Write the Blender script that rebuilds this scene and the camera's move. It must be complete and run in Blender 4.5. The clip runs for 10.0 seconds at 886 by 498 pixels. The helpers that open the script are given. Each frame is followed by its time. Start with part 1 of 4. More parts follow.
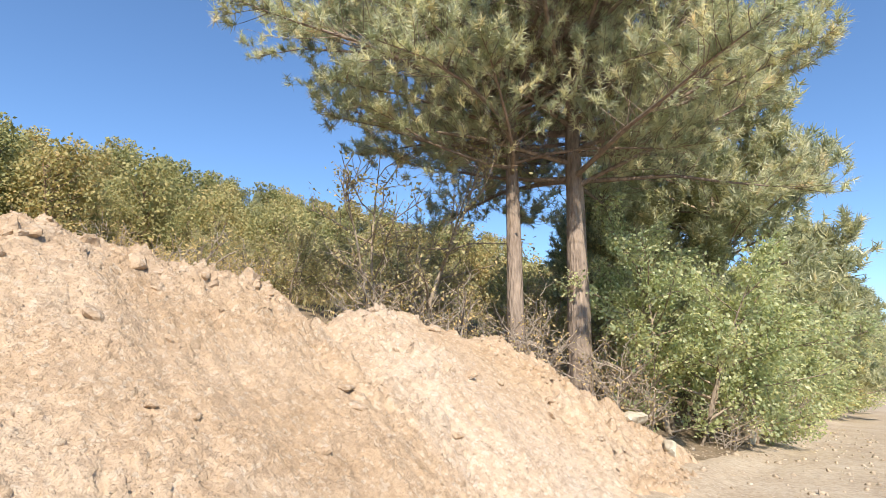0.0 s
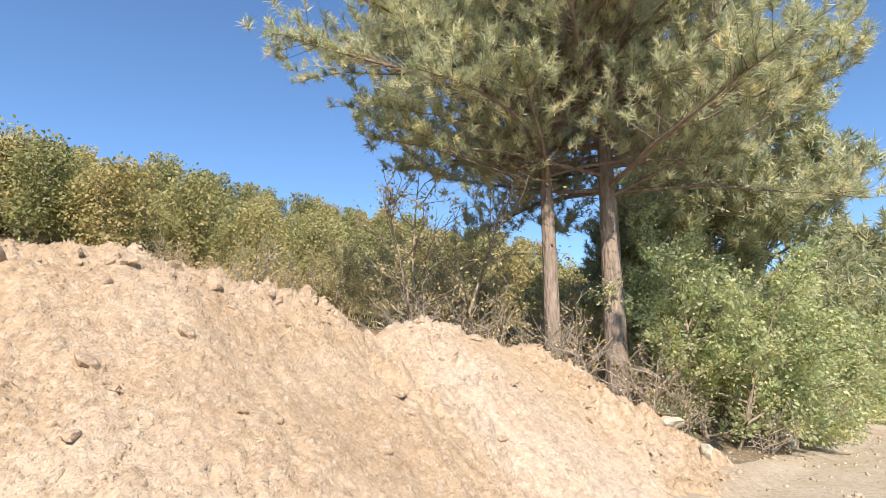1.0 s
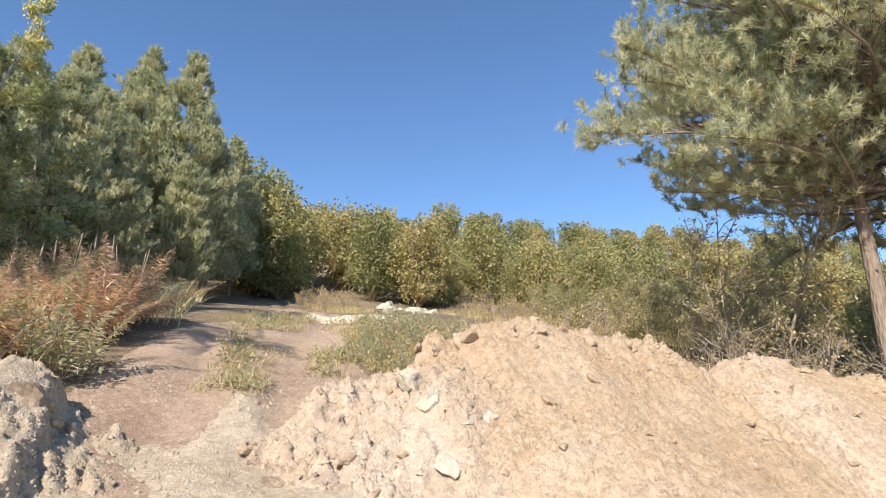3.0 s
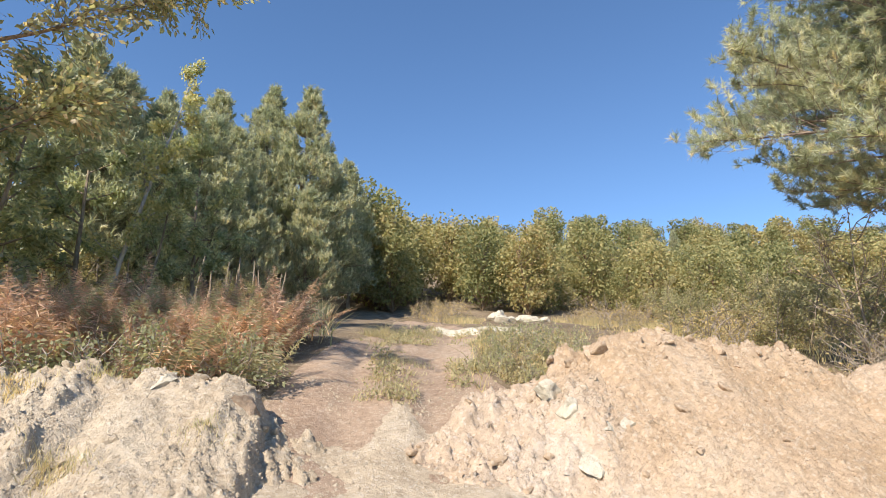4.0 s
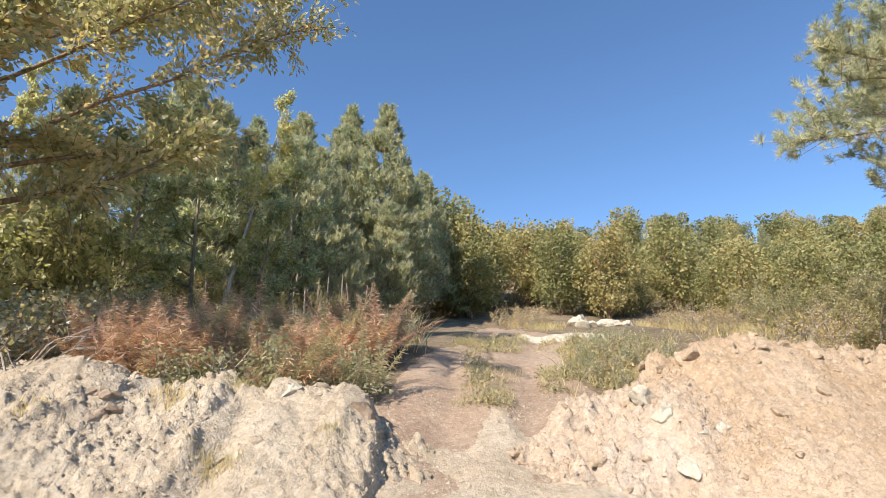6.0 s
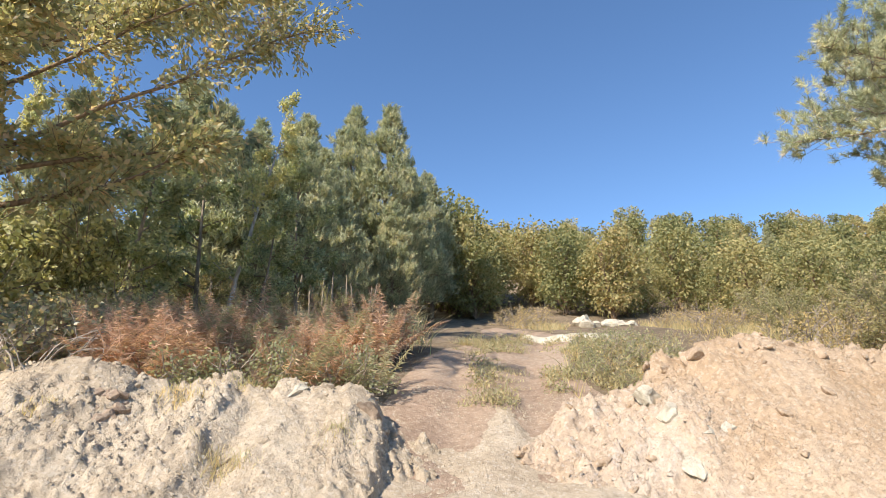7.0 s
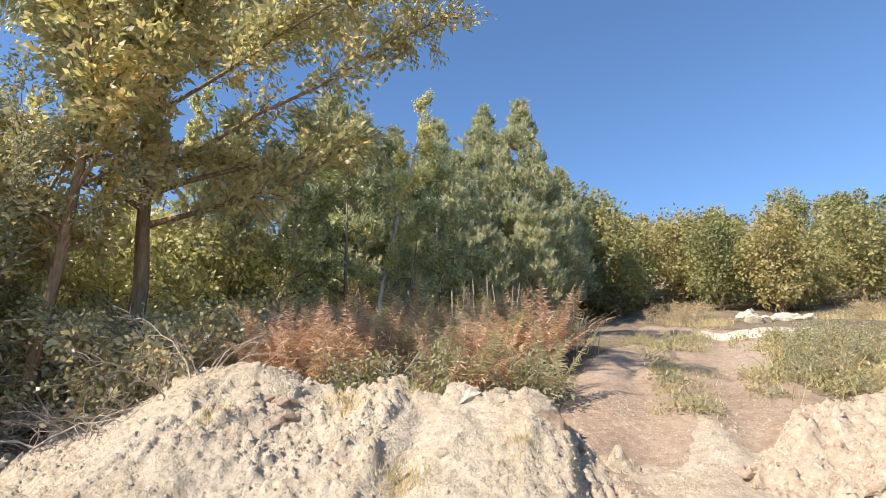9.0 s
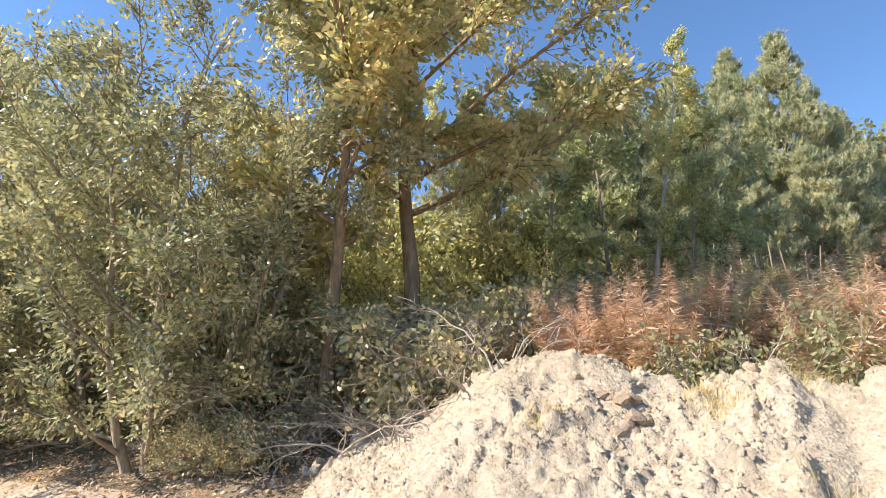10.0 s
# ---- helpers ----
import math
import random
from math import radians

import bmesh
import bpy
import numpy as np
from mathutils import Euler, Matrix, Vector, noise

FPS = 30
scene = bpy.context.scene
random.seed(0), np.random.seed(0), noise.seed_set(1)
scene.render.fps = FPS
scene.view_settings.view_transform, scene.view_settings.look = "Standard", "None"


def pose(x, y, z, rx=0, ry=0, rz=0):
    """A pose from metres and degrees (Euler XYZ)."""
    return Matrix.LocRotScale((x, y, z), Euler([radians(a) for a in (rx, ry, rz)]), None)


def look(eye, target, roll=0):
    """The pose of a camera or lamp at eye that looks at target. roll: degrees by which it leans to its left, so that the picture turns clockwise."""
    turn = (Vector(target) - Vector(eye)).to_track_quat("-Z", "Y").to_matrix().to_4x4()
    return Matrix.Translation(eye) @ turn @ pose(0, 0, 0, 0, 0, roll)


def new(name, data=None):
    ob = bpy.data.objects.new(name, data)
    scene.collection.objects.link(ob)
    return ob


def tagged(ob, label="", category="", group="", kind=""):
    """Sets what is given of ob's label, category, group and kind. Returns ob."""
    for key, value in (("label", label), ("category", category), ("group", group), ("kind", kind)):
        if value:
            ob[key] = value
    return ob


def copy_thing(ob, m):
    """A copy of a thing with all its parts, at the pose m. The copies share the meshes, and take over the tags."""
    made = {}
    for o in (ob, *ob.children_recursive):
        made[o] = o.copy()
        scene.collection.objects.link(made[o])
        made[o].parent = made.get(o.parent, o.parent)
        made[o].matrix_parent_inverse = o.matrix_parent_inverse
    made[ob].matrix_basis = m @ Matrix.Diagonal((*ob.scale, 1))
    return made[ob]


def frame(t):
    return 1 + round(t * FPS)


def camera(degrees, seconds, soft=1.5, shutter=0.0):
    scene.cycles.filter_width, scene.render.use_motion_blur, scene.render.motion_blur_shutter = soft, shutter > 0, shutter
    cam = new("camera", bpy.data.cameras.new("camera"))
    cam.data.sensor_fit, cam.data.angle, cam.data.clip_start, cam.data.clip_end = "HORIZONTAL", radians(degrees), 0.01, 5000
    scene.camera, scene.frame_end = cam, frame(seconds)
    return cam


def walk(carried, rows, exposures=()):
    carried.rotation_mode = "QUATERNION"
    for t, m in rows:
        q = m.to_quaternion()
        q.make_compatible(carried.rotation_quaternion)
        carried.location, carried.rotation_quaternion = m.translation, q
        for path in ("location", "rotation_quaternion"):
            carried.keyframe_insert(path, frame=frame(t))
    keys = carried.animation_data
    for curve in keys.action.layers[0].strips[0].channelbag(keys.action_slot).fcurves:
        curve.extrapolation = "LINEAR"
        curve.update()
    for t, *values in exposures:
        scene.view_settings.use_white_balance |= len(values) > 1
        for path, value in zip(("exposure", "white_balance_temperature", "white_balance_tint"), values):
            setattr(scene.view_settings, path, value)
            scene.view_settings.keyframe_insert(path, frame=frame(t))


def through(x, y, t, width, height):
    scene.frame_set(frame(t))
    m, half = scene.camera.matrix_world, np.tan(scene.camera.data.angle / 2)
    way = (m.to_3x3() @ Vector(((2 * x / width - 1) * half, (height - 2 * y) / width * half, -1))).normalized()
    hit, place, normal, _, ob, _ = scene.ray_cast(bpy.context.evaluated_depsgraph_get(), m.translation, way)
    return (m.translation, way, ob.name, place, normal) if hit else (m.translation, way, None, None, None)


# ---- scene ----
cam = camera(75.0, 10.0, soft=0.5)
METRES, EYE, TILT, LEAN, TURN = 8.0, 1.5, 13.0, 0.0, 38.0
ROWS = [
    (0.0, 0.0, 0.0, 0.0, 0.0, 0.0, -0.0),
    (0.5, -0.0015, -0.0216, 0.0061, 0.63, 0.11, 0.36),
    (1.0, -0.0125, -0.0656, 0.0178, 3.27, 0.52, 1.02),
    (1.5, -0.033, -0.1338, 0.0359, 8.51, 1.26, 2.12),
    (2.0, -0.0507, -0.2211, 0.059, 15.66, 2.3, 3.53),
    (2.5, -0.0586, -0.3009, 0.0789, 22.79, 3.36, 5.26),
    (3.0, -0.0585, -0.3723, 0.0968, 29.31, 4.49, 6.4),
    (4.5, -0.0295, -0.5158, 0.1295, 42.64, 7.04, 9.08),
    (5.0, -0.0243, -0.5321, 0.1324, 44.27, 7.33, 9.32),
    (5.5, -0.0168, -0.5544, 0.1368, 46.37, 7.9, 9.3),
    (7.0, -0.0096, -0.5679, 0.1384, 47.58, 8.28, 9.68),
    (7.5, -0.013, -0.5662, 0.1384, 47.83, 8.31, 9.71),
    (8.0, -0.0259, -0.5608, 0.1387, 48.83, 8.5, 9.8),
    (8.5, -0.0667, -0.553, 0.1405, 52.85, 9.23, 10.17),
    (9.0, -0.1491, -0.5507, 0.1451, 60.73, 10.91, 10.78),
    (9.5, -0.2645, -0.563, 0.1544, 70.77, 12.82, 11.57),
    (10.0, -0.4014, -0.6016, 0.168, 83.62, 15.02, 12.28),
]
EXPOSURES = [(0.0, 1.07), (1.2, 1.07), (2.5, 0.98), (8.7, 1.07), (10.0, 1.33)]
walk(cam, [(t, pose(0, 0, EYE, TILT, LEAN, TURN) @ pose(METRES * x, METRES * y, METRES * z, 90 + pitch, roll, yaw))
           for t, x, y, z, yaw, pitch, roll in ROWS], EXPOSURES)

# ---- light ----
SUN_TO = Vector((0.60, -0.58, 0.66)).normalized()
sky_world = bpy.data.worlds.new("sky")
scene.world = sky_world
sky_world.use_nodes = True
nt = sky_world.node_tree
sky = nt.nodes.new("ShaderNodeTexSky")
sky.sky_type = "NISHITA"
sky.sun_disc = False
sky.sun_elevation = math.asin(SUN_TO.z)
sky.sun_rotation = math.atan2(SUN_TO.x, SUN_TO.y)
sky.altitude, sky.air_density, sky.dust_density, sky.ozone_density = 900, 1.0, 0.0, 4.0
rich = nt.nodes.new("ShaderNodeHueSaturation")
rich.inputs["Saturation"].default_value = 1.06
nt.links.new(sky.outputs[0], rich.inputs["Color"])
nt.links.new(rich.outputs[0], nt.nodes["Background"].inputs[0])
nt.nodes["Background"].inputs[1].default_value = 0.107
sun = new("sun", bpy.data.lights.new("sun", "SUN"))
sun.data.energy, sun.data.angle, sun.data.color = 3.6, radians(0.6), (1.0, 0.9, 0.77)
sun.matrix_world = look((0, 0, 30), Vector((0, 0, 30)) - SUN_TO)

# ---- materials ----
def nodes(name):
    m = bpy.data.materials.new(name)
    m.use_nodes = True
    t = m.node_tree
    return m, t, t.nodes["Principled BSDF"]


def add(t, kind, **kw):
    n = t.nodes.new(kind)
    for k, v in kw.items():
        n.inputs[k.replace("_", " ")].default_value = v
    return n


def ramp(t, fac, stops):
    r = t.nodes.new("ShaderNodeValToRGB")
    e = r.color_ramp.elements
    while len(e) < len(stops):
        e.new(0.5)
    for el, (p, c) in zip(e, stops):
        el.position, el.color = p, (*c, 1)
    t.links.new(fac, r.inputs[0])
    return r.outputs[0]


def mixed(t, fac, a, b, how="MIX"):
    n = t.nodes.new("ShaderNodeMix")
    n.data_type, n.blend_type = "RGBA", how
    for i, v in ((0, fac), (6, a), (7, b)):
        if isinstance(v, (int, float)):
            n.inputs[i].default_value = v
        elif isinstance(v, tuple):
            n.inputs[i].default_value = (*v, 1)
        else:
            t.links.new(v, n.inputs[i])
    return n.outputs[2]


def soil(name, a, b, c, pale, rough=0.95, bump=0.45, grain=9.0):
    """Loose earth: large stains, crumb grain with crevice shade in its colour, pale grit, relief."""
    m, t, p = nodes(name)
    co = t.nodes.new("ShaderNodeTexCoord").outputs["Object"]
    big = add(t, "ShaderNodeTexNoise", Scale=0.55, Detail=6.0, Roughness=0.62, Distortion=0.8)
    mid = add(t, "ShaderNodeTexNoise", Scale=grain, Detail=8.0, Roughness=0.7)
    grit = add(t, "ShaderNodeTexVoronoi", Scale=grain * 3.2)
    fine = add(t, "ShaderNodeTexNoise", Scale=grain * 9, Detail=4.0, Roughness=0.7)
    for n in (big, mid, grit, fine):
        t.links.new(co, n.inputs["Vector"])
    base = ramp(t, big.outputs[0], [(0.33, a), (0.52, b), (0.68, c)])
    # crevice shade as colour: darker where the same noise lowers the relief
    tone = ramp(t, mid.outputs[0], [(0.3, (0.62, 0.6, 0.58)), (0.55, (1, 1, 1)), (0.75, (1.12, 1.1, 1.08))])
    col = mixed(t, 0.85, base, tone, "MULTIPLY")
    bits = ramp(t, grit.outputs["Color"], [(0.72, (0, 0, 0)), (0.78, (1, 1, 1))])
    col = mixed(t, bits, col, mixed(t, 0.4, col, pale))
    chips = add(t, "ShaderNodeTexVoronoi", Scale=grain * 5.7)
    t.links.new(co, chips.inputs["Vector"])
    col = mixed(t, 1.0, col, ramp(t, chips.outputs["Color"], [(0.10, (0.87, 0.85, 0.83)), (0.22, (1, 1, 1)), (0.8, (1, 1, 1)), (0.9, (1.05, 1.05, 1.05))]), "MULTIPLY")
    t.links.new(col, p.inputs["Base Color"])
    p.inputs["Roughness"].default_value = rough
    p.inputs["Specular IOR Level"].default_value = 0.15
    warp = mixed(t, 0.06, co, mid.outputs["Color"], "ADD")
    last = None
    for size, depth in ((grain * 2.6, 0.012), (grain * 5.5, 0.012), (grain * 11.0, 0.009)):
        v = add(t, "ShaderNodeTexVoronoi", Scale=size)
        t.links.new(warp, v.inputs["Vector"])
        bp = add(t, "ShaderNodeBump", Strength=bump, Distance=depth)
        bp.invert = True
        t.links.new(v.outputs["Distance"], bp.inputs["Height"])
        if last:
            t.links.new(last, bp.inputs["Normal"])
        last = bp.outputs[0]
    for src, depth in ((mid, 0.06), (fine, 0.014)):
        bp = add(t, "ShaderNodeBump", Strength=bump, Distance=depth)
        t.links.new(src.outputs[0], bp.inputs["Height"])
        t.links.new(last, bp.inputs["Normal"])
        last = bp.outputs[0]
    t.links.new(last, p.inputs["Normal"])
    return m


def banded_earth():
    """Dumped earth: cream lumps at the ends of the mound, orange in the middle, blending by noise."""
    m = soil("orange_and_cream_earth", (0.452, 0.322, 0.204), (0.500, 0.374, 0.257), (0.535, 0.422, 0.309), (0.583, 0.496, 0.392))
    t = m.node_tree
    p = t.nodes["Principled BSDF"]
    col = p.inputs["Base Color"].links[0].from_socket
    co = t.nodes.new("ShaderNodeTexCoord").outputs["Object"]
    sep = t.nodes.new("ShaderNodeSeparateXYZ")
    t.links.new(co, sep.inputs[0])
    n = add(t, "ShaderNodeTexNoise", Scale=0.9, Detail=7.0, Roughness=0.65)
    t.links.new(co, n.inputs["Vector"])
    ma = add(t, "ShaderNodeMath")
    ma.operation = "MULTIPLY_ADD"
    t.links.new(n.outputs[0], ma.inputs[0])
    ma.inputs[1].default_value = 2.6
    t.links.new(sep.outputs[1], ma.inputs[2])
    mr = add(t, "ShaderNodeMapRange", From_Min=-1.0, From_Max=12.0)
    t.links.new(ma.outputs[0], mr.inputs[0])
    zone = ramp(t, mr.outputs[0], [(0.10, (1, 1, 1)), (0.21, (0, 0, 0)), (0.50, (0, 0, 0)), (0.575, (0.8, 0.8, 0.8)), (0.63, (0.7, 0.7, 0.7)), (0.72, (0.05, 0.05, 0.05))])
    cream = mixed(t, 1.0, col, (1.08, 1.14, 1.25), "MULTIPLY")
    t.links.new(mixed(t, zone, col, cream), p.inputs["Base Color"])
    return m


def leafy(name, stops, through=0.35, rough=0.55, spread=0.5, gloss=0.3, shoots=False):
    """Leaves: each takes its own tint from the ramp, pushed by its plant; light shines through."""
    m, t, p = nodes(name)
    stops = [(q, tuple(k * (0.76 * v + 0.24 * (0.3 * c[0] + 0.6 * c[1] + 0.1 * c[2])) for k, v in zip((1.1, 1.0, 0.92), c))) for q, c in stops]
    geo = t.nodes.new("ShaderNodeNewGeometry")
    inf = t.nodes.new("ShaderNodeObjectInfo")
    mix = add(t, "ShaderNodeMath")
    mix.operation = "MULTIPLY_ADD"
    if shoots:
        tint = t.nodes.new("ShaderNodeAttribute")
        tint.attribute_name = "tint"
        t.links.new(tint.outputs["Fac"], mix.inputs[0])
    else:
        t.links.new(geo.outputs["Random Per Island"], mix.inputs[0])
    mix.inputs[1].default_value = spread
    sc = add(t, "ShaderNodeMath")
    sc.operation = "MULTIPLY"
    t.links.new(inf.outputs["Random"], sc.inputs[0])
    sc.inputs[1].default_value = 1 - spread
    t.links.new(sc.outputs[0], mix.inputs[2])
    col = ramp(t, mix.outputs[0], stops)
    co = t.nodes.new("ShaderNodeTexCoord").outputs["Object"]
    n = add(t, "ShaderNodeTexNoise", Scale=0.9, Detail=3.0)
    t.links.new(co, n.inputs["Vector"])
    col = mixed(t, 0.8, col, ramp(t, n.outputs[0], [(0.3, (0.72, 0.78, 0.7)), (0.7, (1.2, 1.12, 1.05))]), "MULTIPLY")
    t.links.new(col, p.inputs["Base Color"])
    p.inputs["Roughness"].default_value = rough
    p.inputs["Specular IOR Level"].default_value = gloss
    tr = t.nodes.new("ShaderNodeBsdfTranslucent")
    k = 3.3 * through
    t.links.new(mixed(t, 1.0, col, (1.1 * k, 1.06 * k, 0.75 * k), "MULTIPLY"), tr.inputs[0])
    ms = t.nodes.new("ShaderNodeAddShader")
    t.links.new(p.outputs[0], ms.inputs[0])
    t.links.new(tr.outputs[0], ms.inputs[1])
    t.links.new(ms.outputs[0], t.nodes["Material Output"].inputs[0])
    return m


def bark(name, a, b, scale=14.0, bump=0.9):
    m, t, p = nodes(name)
    co = t.nodes.new("ShaderNodeTexCoord").outputs["Object"]
    mp = add(t, "ShaderNodeMapping", Scale=(1, 1, 0.22))
    t.links.new(co, mp.inputs[0])
    n = add(t, "ShaderNodeTexNoise", Scale=scale, Detail=7.0, Roughness=0.7)
    v = add(t, "ShaderNodeTexVoronoi", Scale=scale * 1.3)
    big = add(t, "ShaderNodeTexNoise", Scale=1.1, Detail=3.0)
    t.links.new(co, big.inputs["Vector"])
    for k in (n, v):
        t.links.new(mp.outputs[0], k.inputs["Vector"])
    col = ramp(t, n.outputs[0], [(0.3, a), (0.65, b)])
    col = mixed(t, 0.7, col, ramp(t, big.outputs[0], [(0.3, (0.7, 0.7, 0.7)), (0.7, (1.25, 1.2, 1.15))]), "MULTIPLY")
    t.links.new(col, p.inputs["Base Color"])
    p.inputs["Roughness"].default_value = 0.9
    p.inputs["Specular IOR Level"].default_value = 0.2
    b1 = add(t, "ShaderNodeBump", Strength=bump, Distance=0.03)
    t.links.new(v.outputs["Distance"], b1.inputs["Height"])
    b2 = add(t, "ShaderNodeBump", Strength=bump, Distance=0.02)
    t.links.new(n.outputs[0], b2.inputs["Height"])
    t.links.new(b1.outputs[0], b2.inputs["Normal"])
    t.links.new(b2.outputs[0], p.inputs["Normal"])
    return m


EARTH_ORANGE = banded_earth()
EARTH_PALE = soil("pale_clay", (0.452, 0.362, 0.258), (0.520, 0.430, 0.321), (0.561, 0.479, 0.371), (0.615, 0.543, 0.444))
TRACK = soil("pinkish_track_dust", (0.348, 0.248, 0.178), (0.405, 0.300, 0.217), (0.452, 0.348, 0.261), (0.522, 0.431, 0.335), bump=0.4)
ROAD = soil("road_gravel", (0.409, 0.326, 0.235), (0.470, 0.383, 0.283), (0.513, 0.431, 0.331), (0.574, 0.505, 0.409), bump=0.3)
GROUND = soil("verge_earth", (0.15, 0.115, 0.075), (0.23, 0.175, 0.115), (0.32, 0.245, 0.165), (0.45, 0.38, 0.29))
ROCK = soil("white_limestone", (0.506, 0.448, 0.340), (0.604, 0.545, 0.435), (0.663, 0.604, 0.492), (0.696, 0.673, 0.567), bump=0.5, grain=6)
# brown of the clods; on the pale mound's block it stands in for shade
CLOD = soil("brown_earth_and_block_shade", (0.331, 0.244, 0.174), (0.392, 0.296, 0.217), (0.452, 0.357, 0.270), (0.505, 0.418, 0.331), bump=0.4)
NEEDLE_NEAR = leafy("long_pine_needles", [(0.0, (0.150, 0.198, 0.148)), (0.5, (0.265, 0.322, 0.238)), (0.9, (0.370, 0.415, 0.315)), (1.0, (0.420, 0.390, 0.285))], 0.25, 0.5, 0.9, 0.3, True)
NEEDLE = leafy("pine_needles", [(0.0, (0.116, 0.156, 0.112)), (0.5, (0.218, 0.262, 0.188)), (0.9, (0.340, 0.372, 0.264)), (1.0, (0.400, 0.370, 0.255))], 0.28, 0.5, 0.9, 0.3, True)
OAK = leafy("oak_leaves", [(0.0, (0.125, 0.155, 0.085)), (0.4, (0.205, 0.225, 0.120)), (0.75, (0.280, 0.265, 0.150)), (1.0, (0.335, 0.255, 0.165))], 0.40, 0.45, 0.85)
HILL_LEAF = leafy("hillside_leaves", [(0.0, (0.085, 0.118, 0.047)), (0.35, (0.175, 0.202, 0.080)), (0.7, (0.268, 0.262, 0.102)), (1.0, (0.330, 0.255, 0.112))], 0.2, 0.65, 0.5, 0.15)
BUSH_LEAF = leafy("bush_leaves", [(0.0, (0.125, 0.180, 0.095)), (0.5, (0.225, 0.285, 0.165)), (0.85, (0.345, 0.380, 0.235)), (1.0, (0.470, 0.410, 0.210))], 0.38, 0.45, 0.75, 0.25)
SLOPE_LEAF = leafy("olive_slope_leaves", [(0.0, (0.115, 0.135, 0.065)), (0.5, (0.205, 0.212, 0.105)), (0.85, (0.295, 0.275, 0.145)), (1.0, (0.390, 0.300, 0.150))], 0.3, 0.55, 0.7, 0.2)
VERGE_LEAF = leafy("green_verge_leaves", [(0.0, (0.120, 0.155, 0.085)), (0.5, (0.210, 0.245, 0.140)), (1.0, (0.340, 0.330, 0.205))], 0.3, 0.5, 0.7, 0.2)
GREEN_LEAF = leafy("dark_green_leaves", [(0.0, (0.119, 0.169, 0.092)), (0.6, (0.208, 0.264, 0.147)), (1.0, (0.356, 0.382, 0.220))], 0.3, 0.4, 0.85, 0.5)
WILLOW_LEAF = leafy("narrow_grey_leaves", [(0.0, (0.110, 0.140, 0.085)), (0.45, (0.190, 0.220, 0.145)), (0.8, (0.275, 0.290, 0.195)), (1.0, (0.360, 0.310, 0.215))], 0.24, 0.45, 0.9, 0.35)
YELLOW_LEAF = leafy("yellow_green_birch_leaves", [(0.0, (0.200, 0.240, 0.110)), (0.5, (0.300, 0.330, 0.165)), (1.0, (0.390, 0.385, 0.210))], 0.3, 0.45, 0.9)
BRAMBLE_LEAF = leafy("bramble_leaves", [(0.0, (0.145, 0.172, 0.103)), (0.6, (0.270, 0.284, 0.172)), (0.9, (0.487, 0.378, 0.240)), (1.0, (0.650, 0.515, 0.344))], 0.3, 0.4, 0.85, 0.45)
FERN = leafy("dry_bracken", [(0.0, (0.190, 0.140, 0.095)), (0.3, (0.320, 0.220, 0.160)), (0.65, (0.440, 0.292, 0.232)), (1.0, (0.590, 0.500, 0.420))], 0.22, 0.7, 0.85, 0.1)
FERN_GREEN = leafy("green_bracken", [(0.0, (0.143, 0.171, 0.106)), (0.6, (0.241, 0.243, 0.166)), (1.0, (0.374, 0.288, 0.255))], 0.35, 0.65, 0.7, 0.15)
SCRUB_LEAF = leafy("heath_scrub", [(0.0, (0.184, 0.166, 0.074)), (0.5, (0.313, 0.258, 0.110)), (1.0, (0.442, 0.350, 0.184))], 0.3, 0.7, 0.7, 0.1)
GRASS = leafy("dry_grass", [(0.0, (0.189, 0.202, 0.088)), (0.5, (0.353, 0.315, 0.164)), (1.0, (0.529, 0.454, 0.277))], 0.3, 0.7, 0.7, 0.1)
WEED = leafy("grey_green_weeds", [(0.0, (0.16, 0.17, 0.10)), (0.5, (0.25, 0.25, 0.15)), (1.0, (0.38, 0.33, 0.21))], 0.3, 0.6, 0.7, 0.2)
PINE_BARK = bark("pine_bark", (0.16, 0.125, 0.10), (0.36, 0.29, 0.235))
GREY_BARK = bark("grey_bark", (0.203, 0.160, 0.116), (0.435, 0.362, 0.275))
OAK_BARK = bark("brown_bark", (0.160, 0.120, 0.080), (0.384, 0.272, 0.176))
WHITE_BARK = bark("white_birch_bark", (0.35, 0.32, 0.28), (0.62, 0.59, 0.54))
TWIG = bark("dead_twigs", (0.28, 0.23, 0.18), (0.50, 0.43, 0.36), 30, 0.3)

# ---- geometry helpers ----
def mesh_np(name, v, f, mat, smooth=False):
    """A mesh from vertex and face arrays (all faces with the same number of corners)."""
    v = np.asarray(v, np.float32).reshape(-1, 3)
    f = np.asarray(f, np.int32)
    me = bpy.data.meshes.new(name)
    me.vertices.add(len(v))
    me.vertices.foreach_set("co", v.ravel())
    n, k = f.shape
    me.loops.add(n * k)
    me.loops.foreach_set("vertex_index", f.ravel())
    me.polygons.add(n)
    me.polygons.foreach_set("loop_start", np.arange(n, dtype=np.int32) * k)
    if smooth:
        me.polygons.foreach_set("use_smooth", np.ones(n, bool))
    me.update(calc_edges=True)
    me.materials.append(mat)
    return me


def part(name, me, parent, label="", m=None):
    """Links a mesh as one part under a thing or a part."""
    ob = new(name, me)
    ob.parent = parent
    if m is not None:
        ob.matrix_basis = m
    return tagged(ob, label)


def lattice(seed):
    return np.random.default_rng(seed).random((256, 256))


LAT = [lattice(s) for s in range(12)]


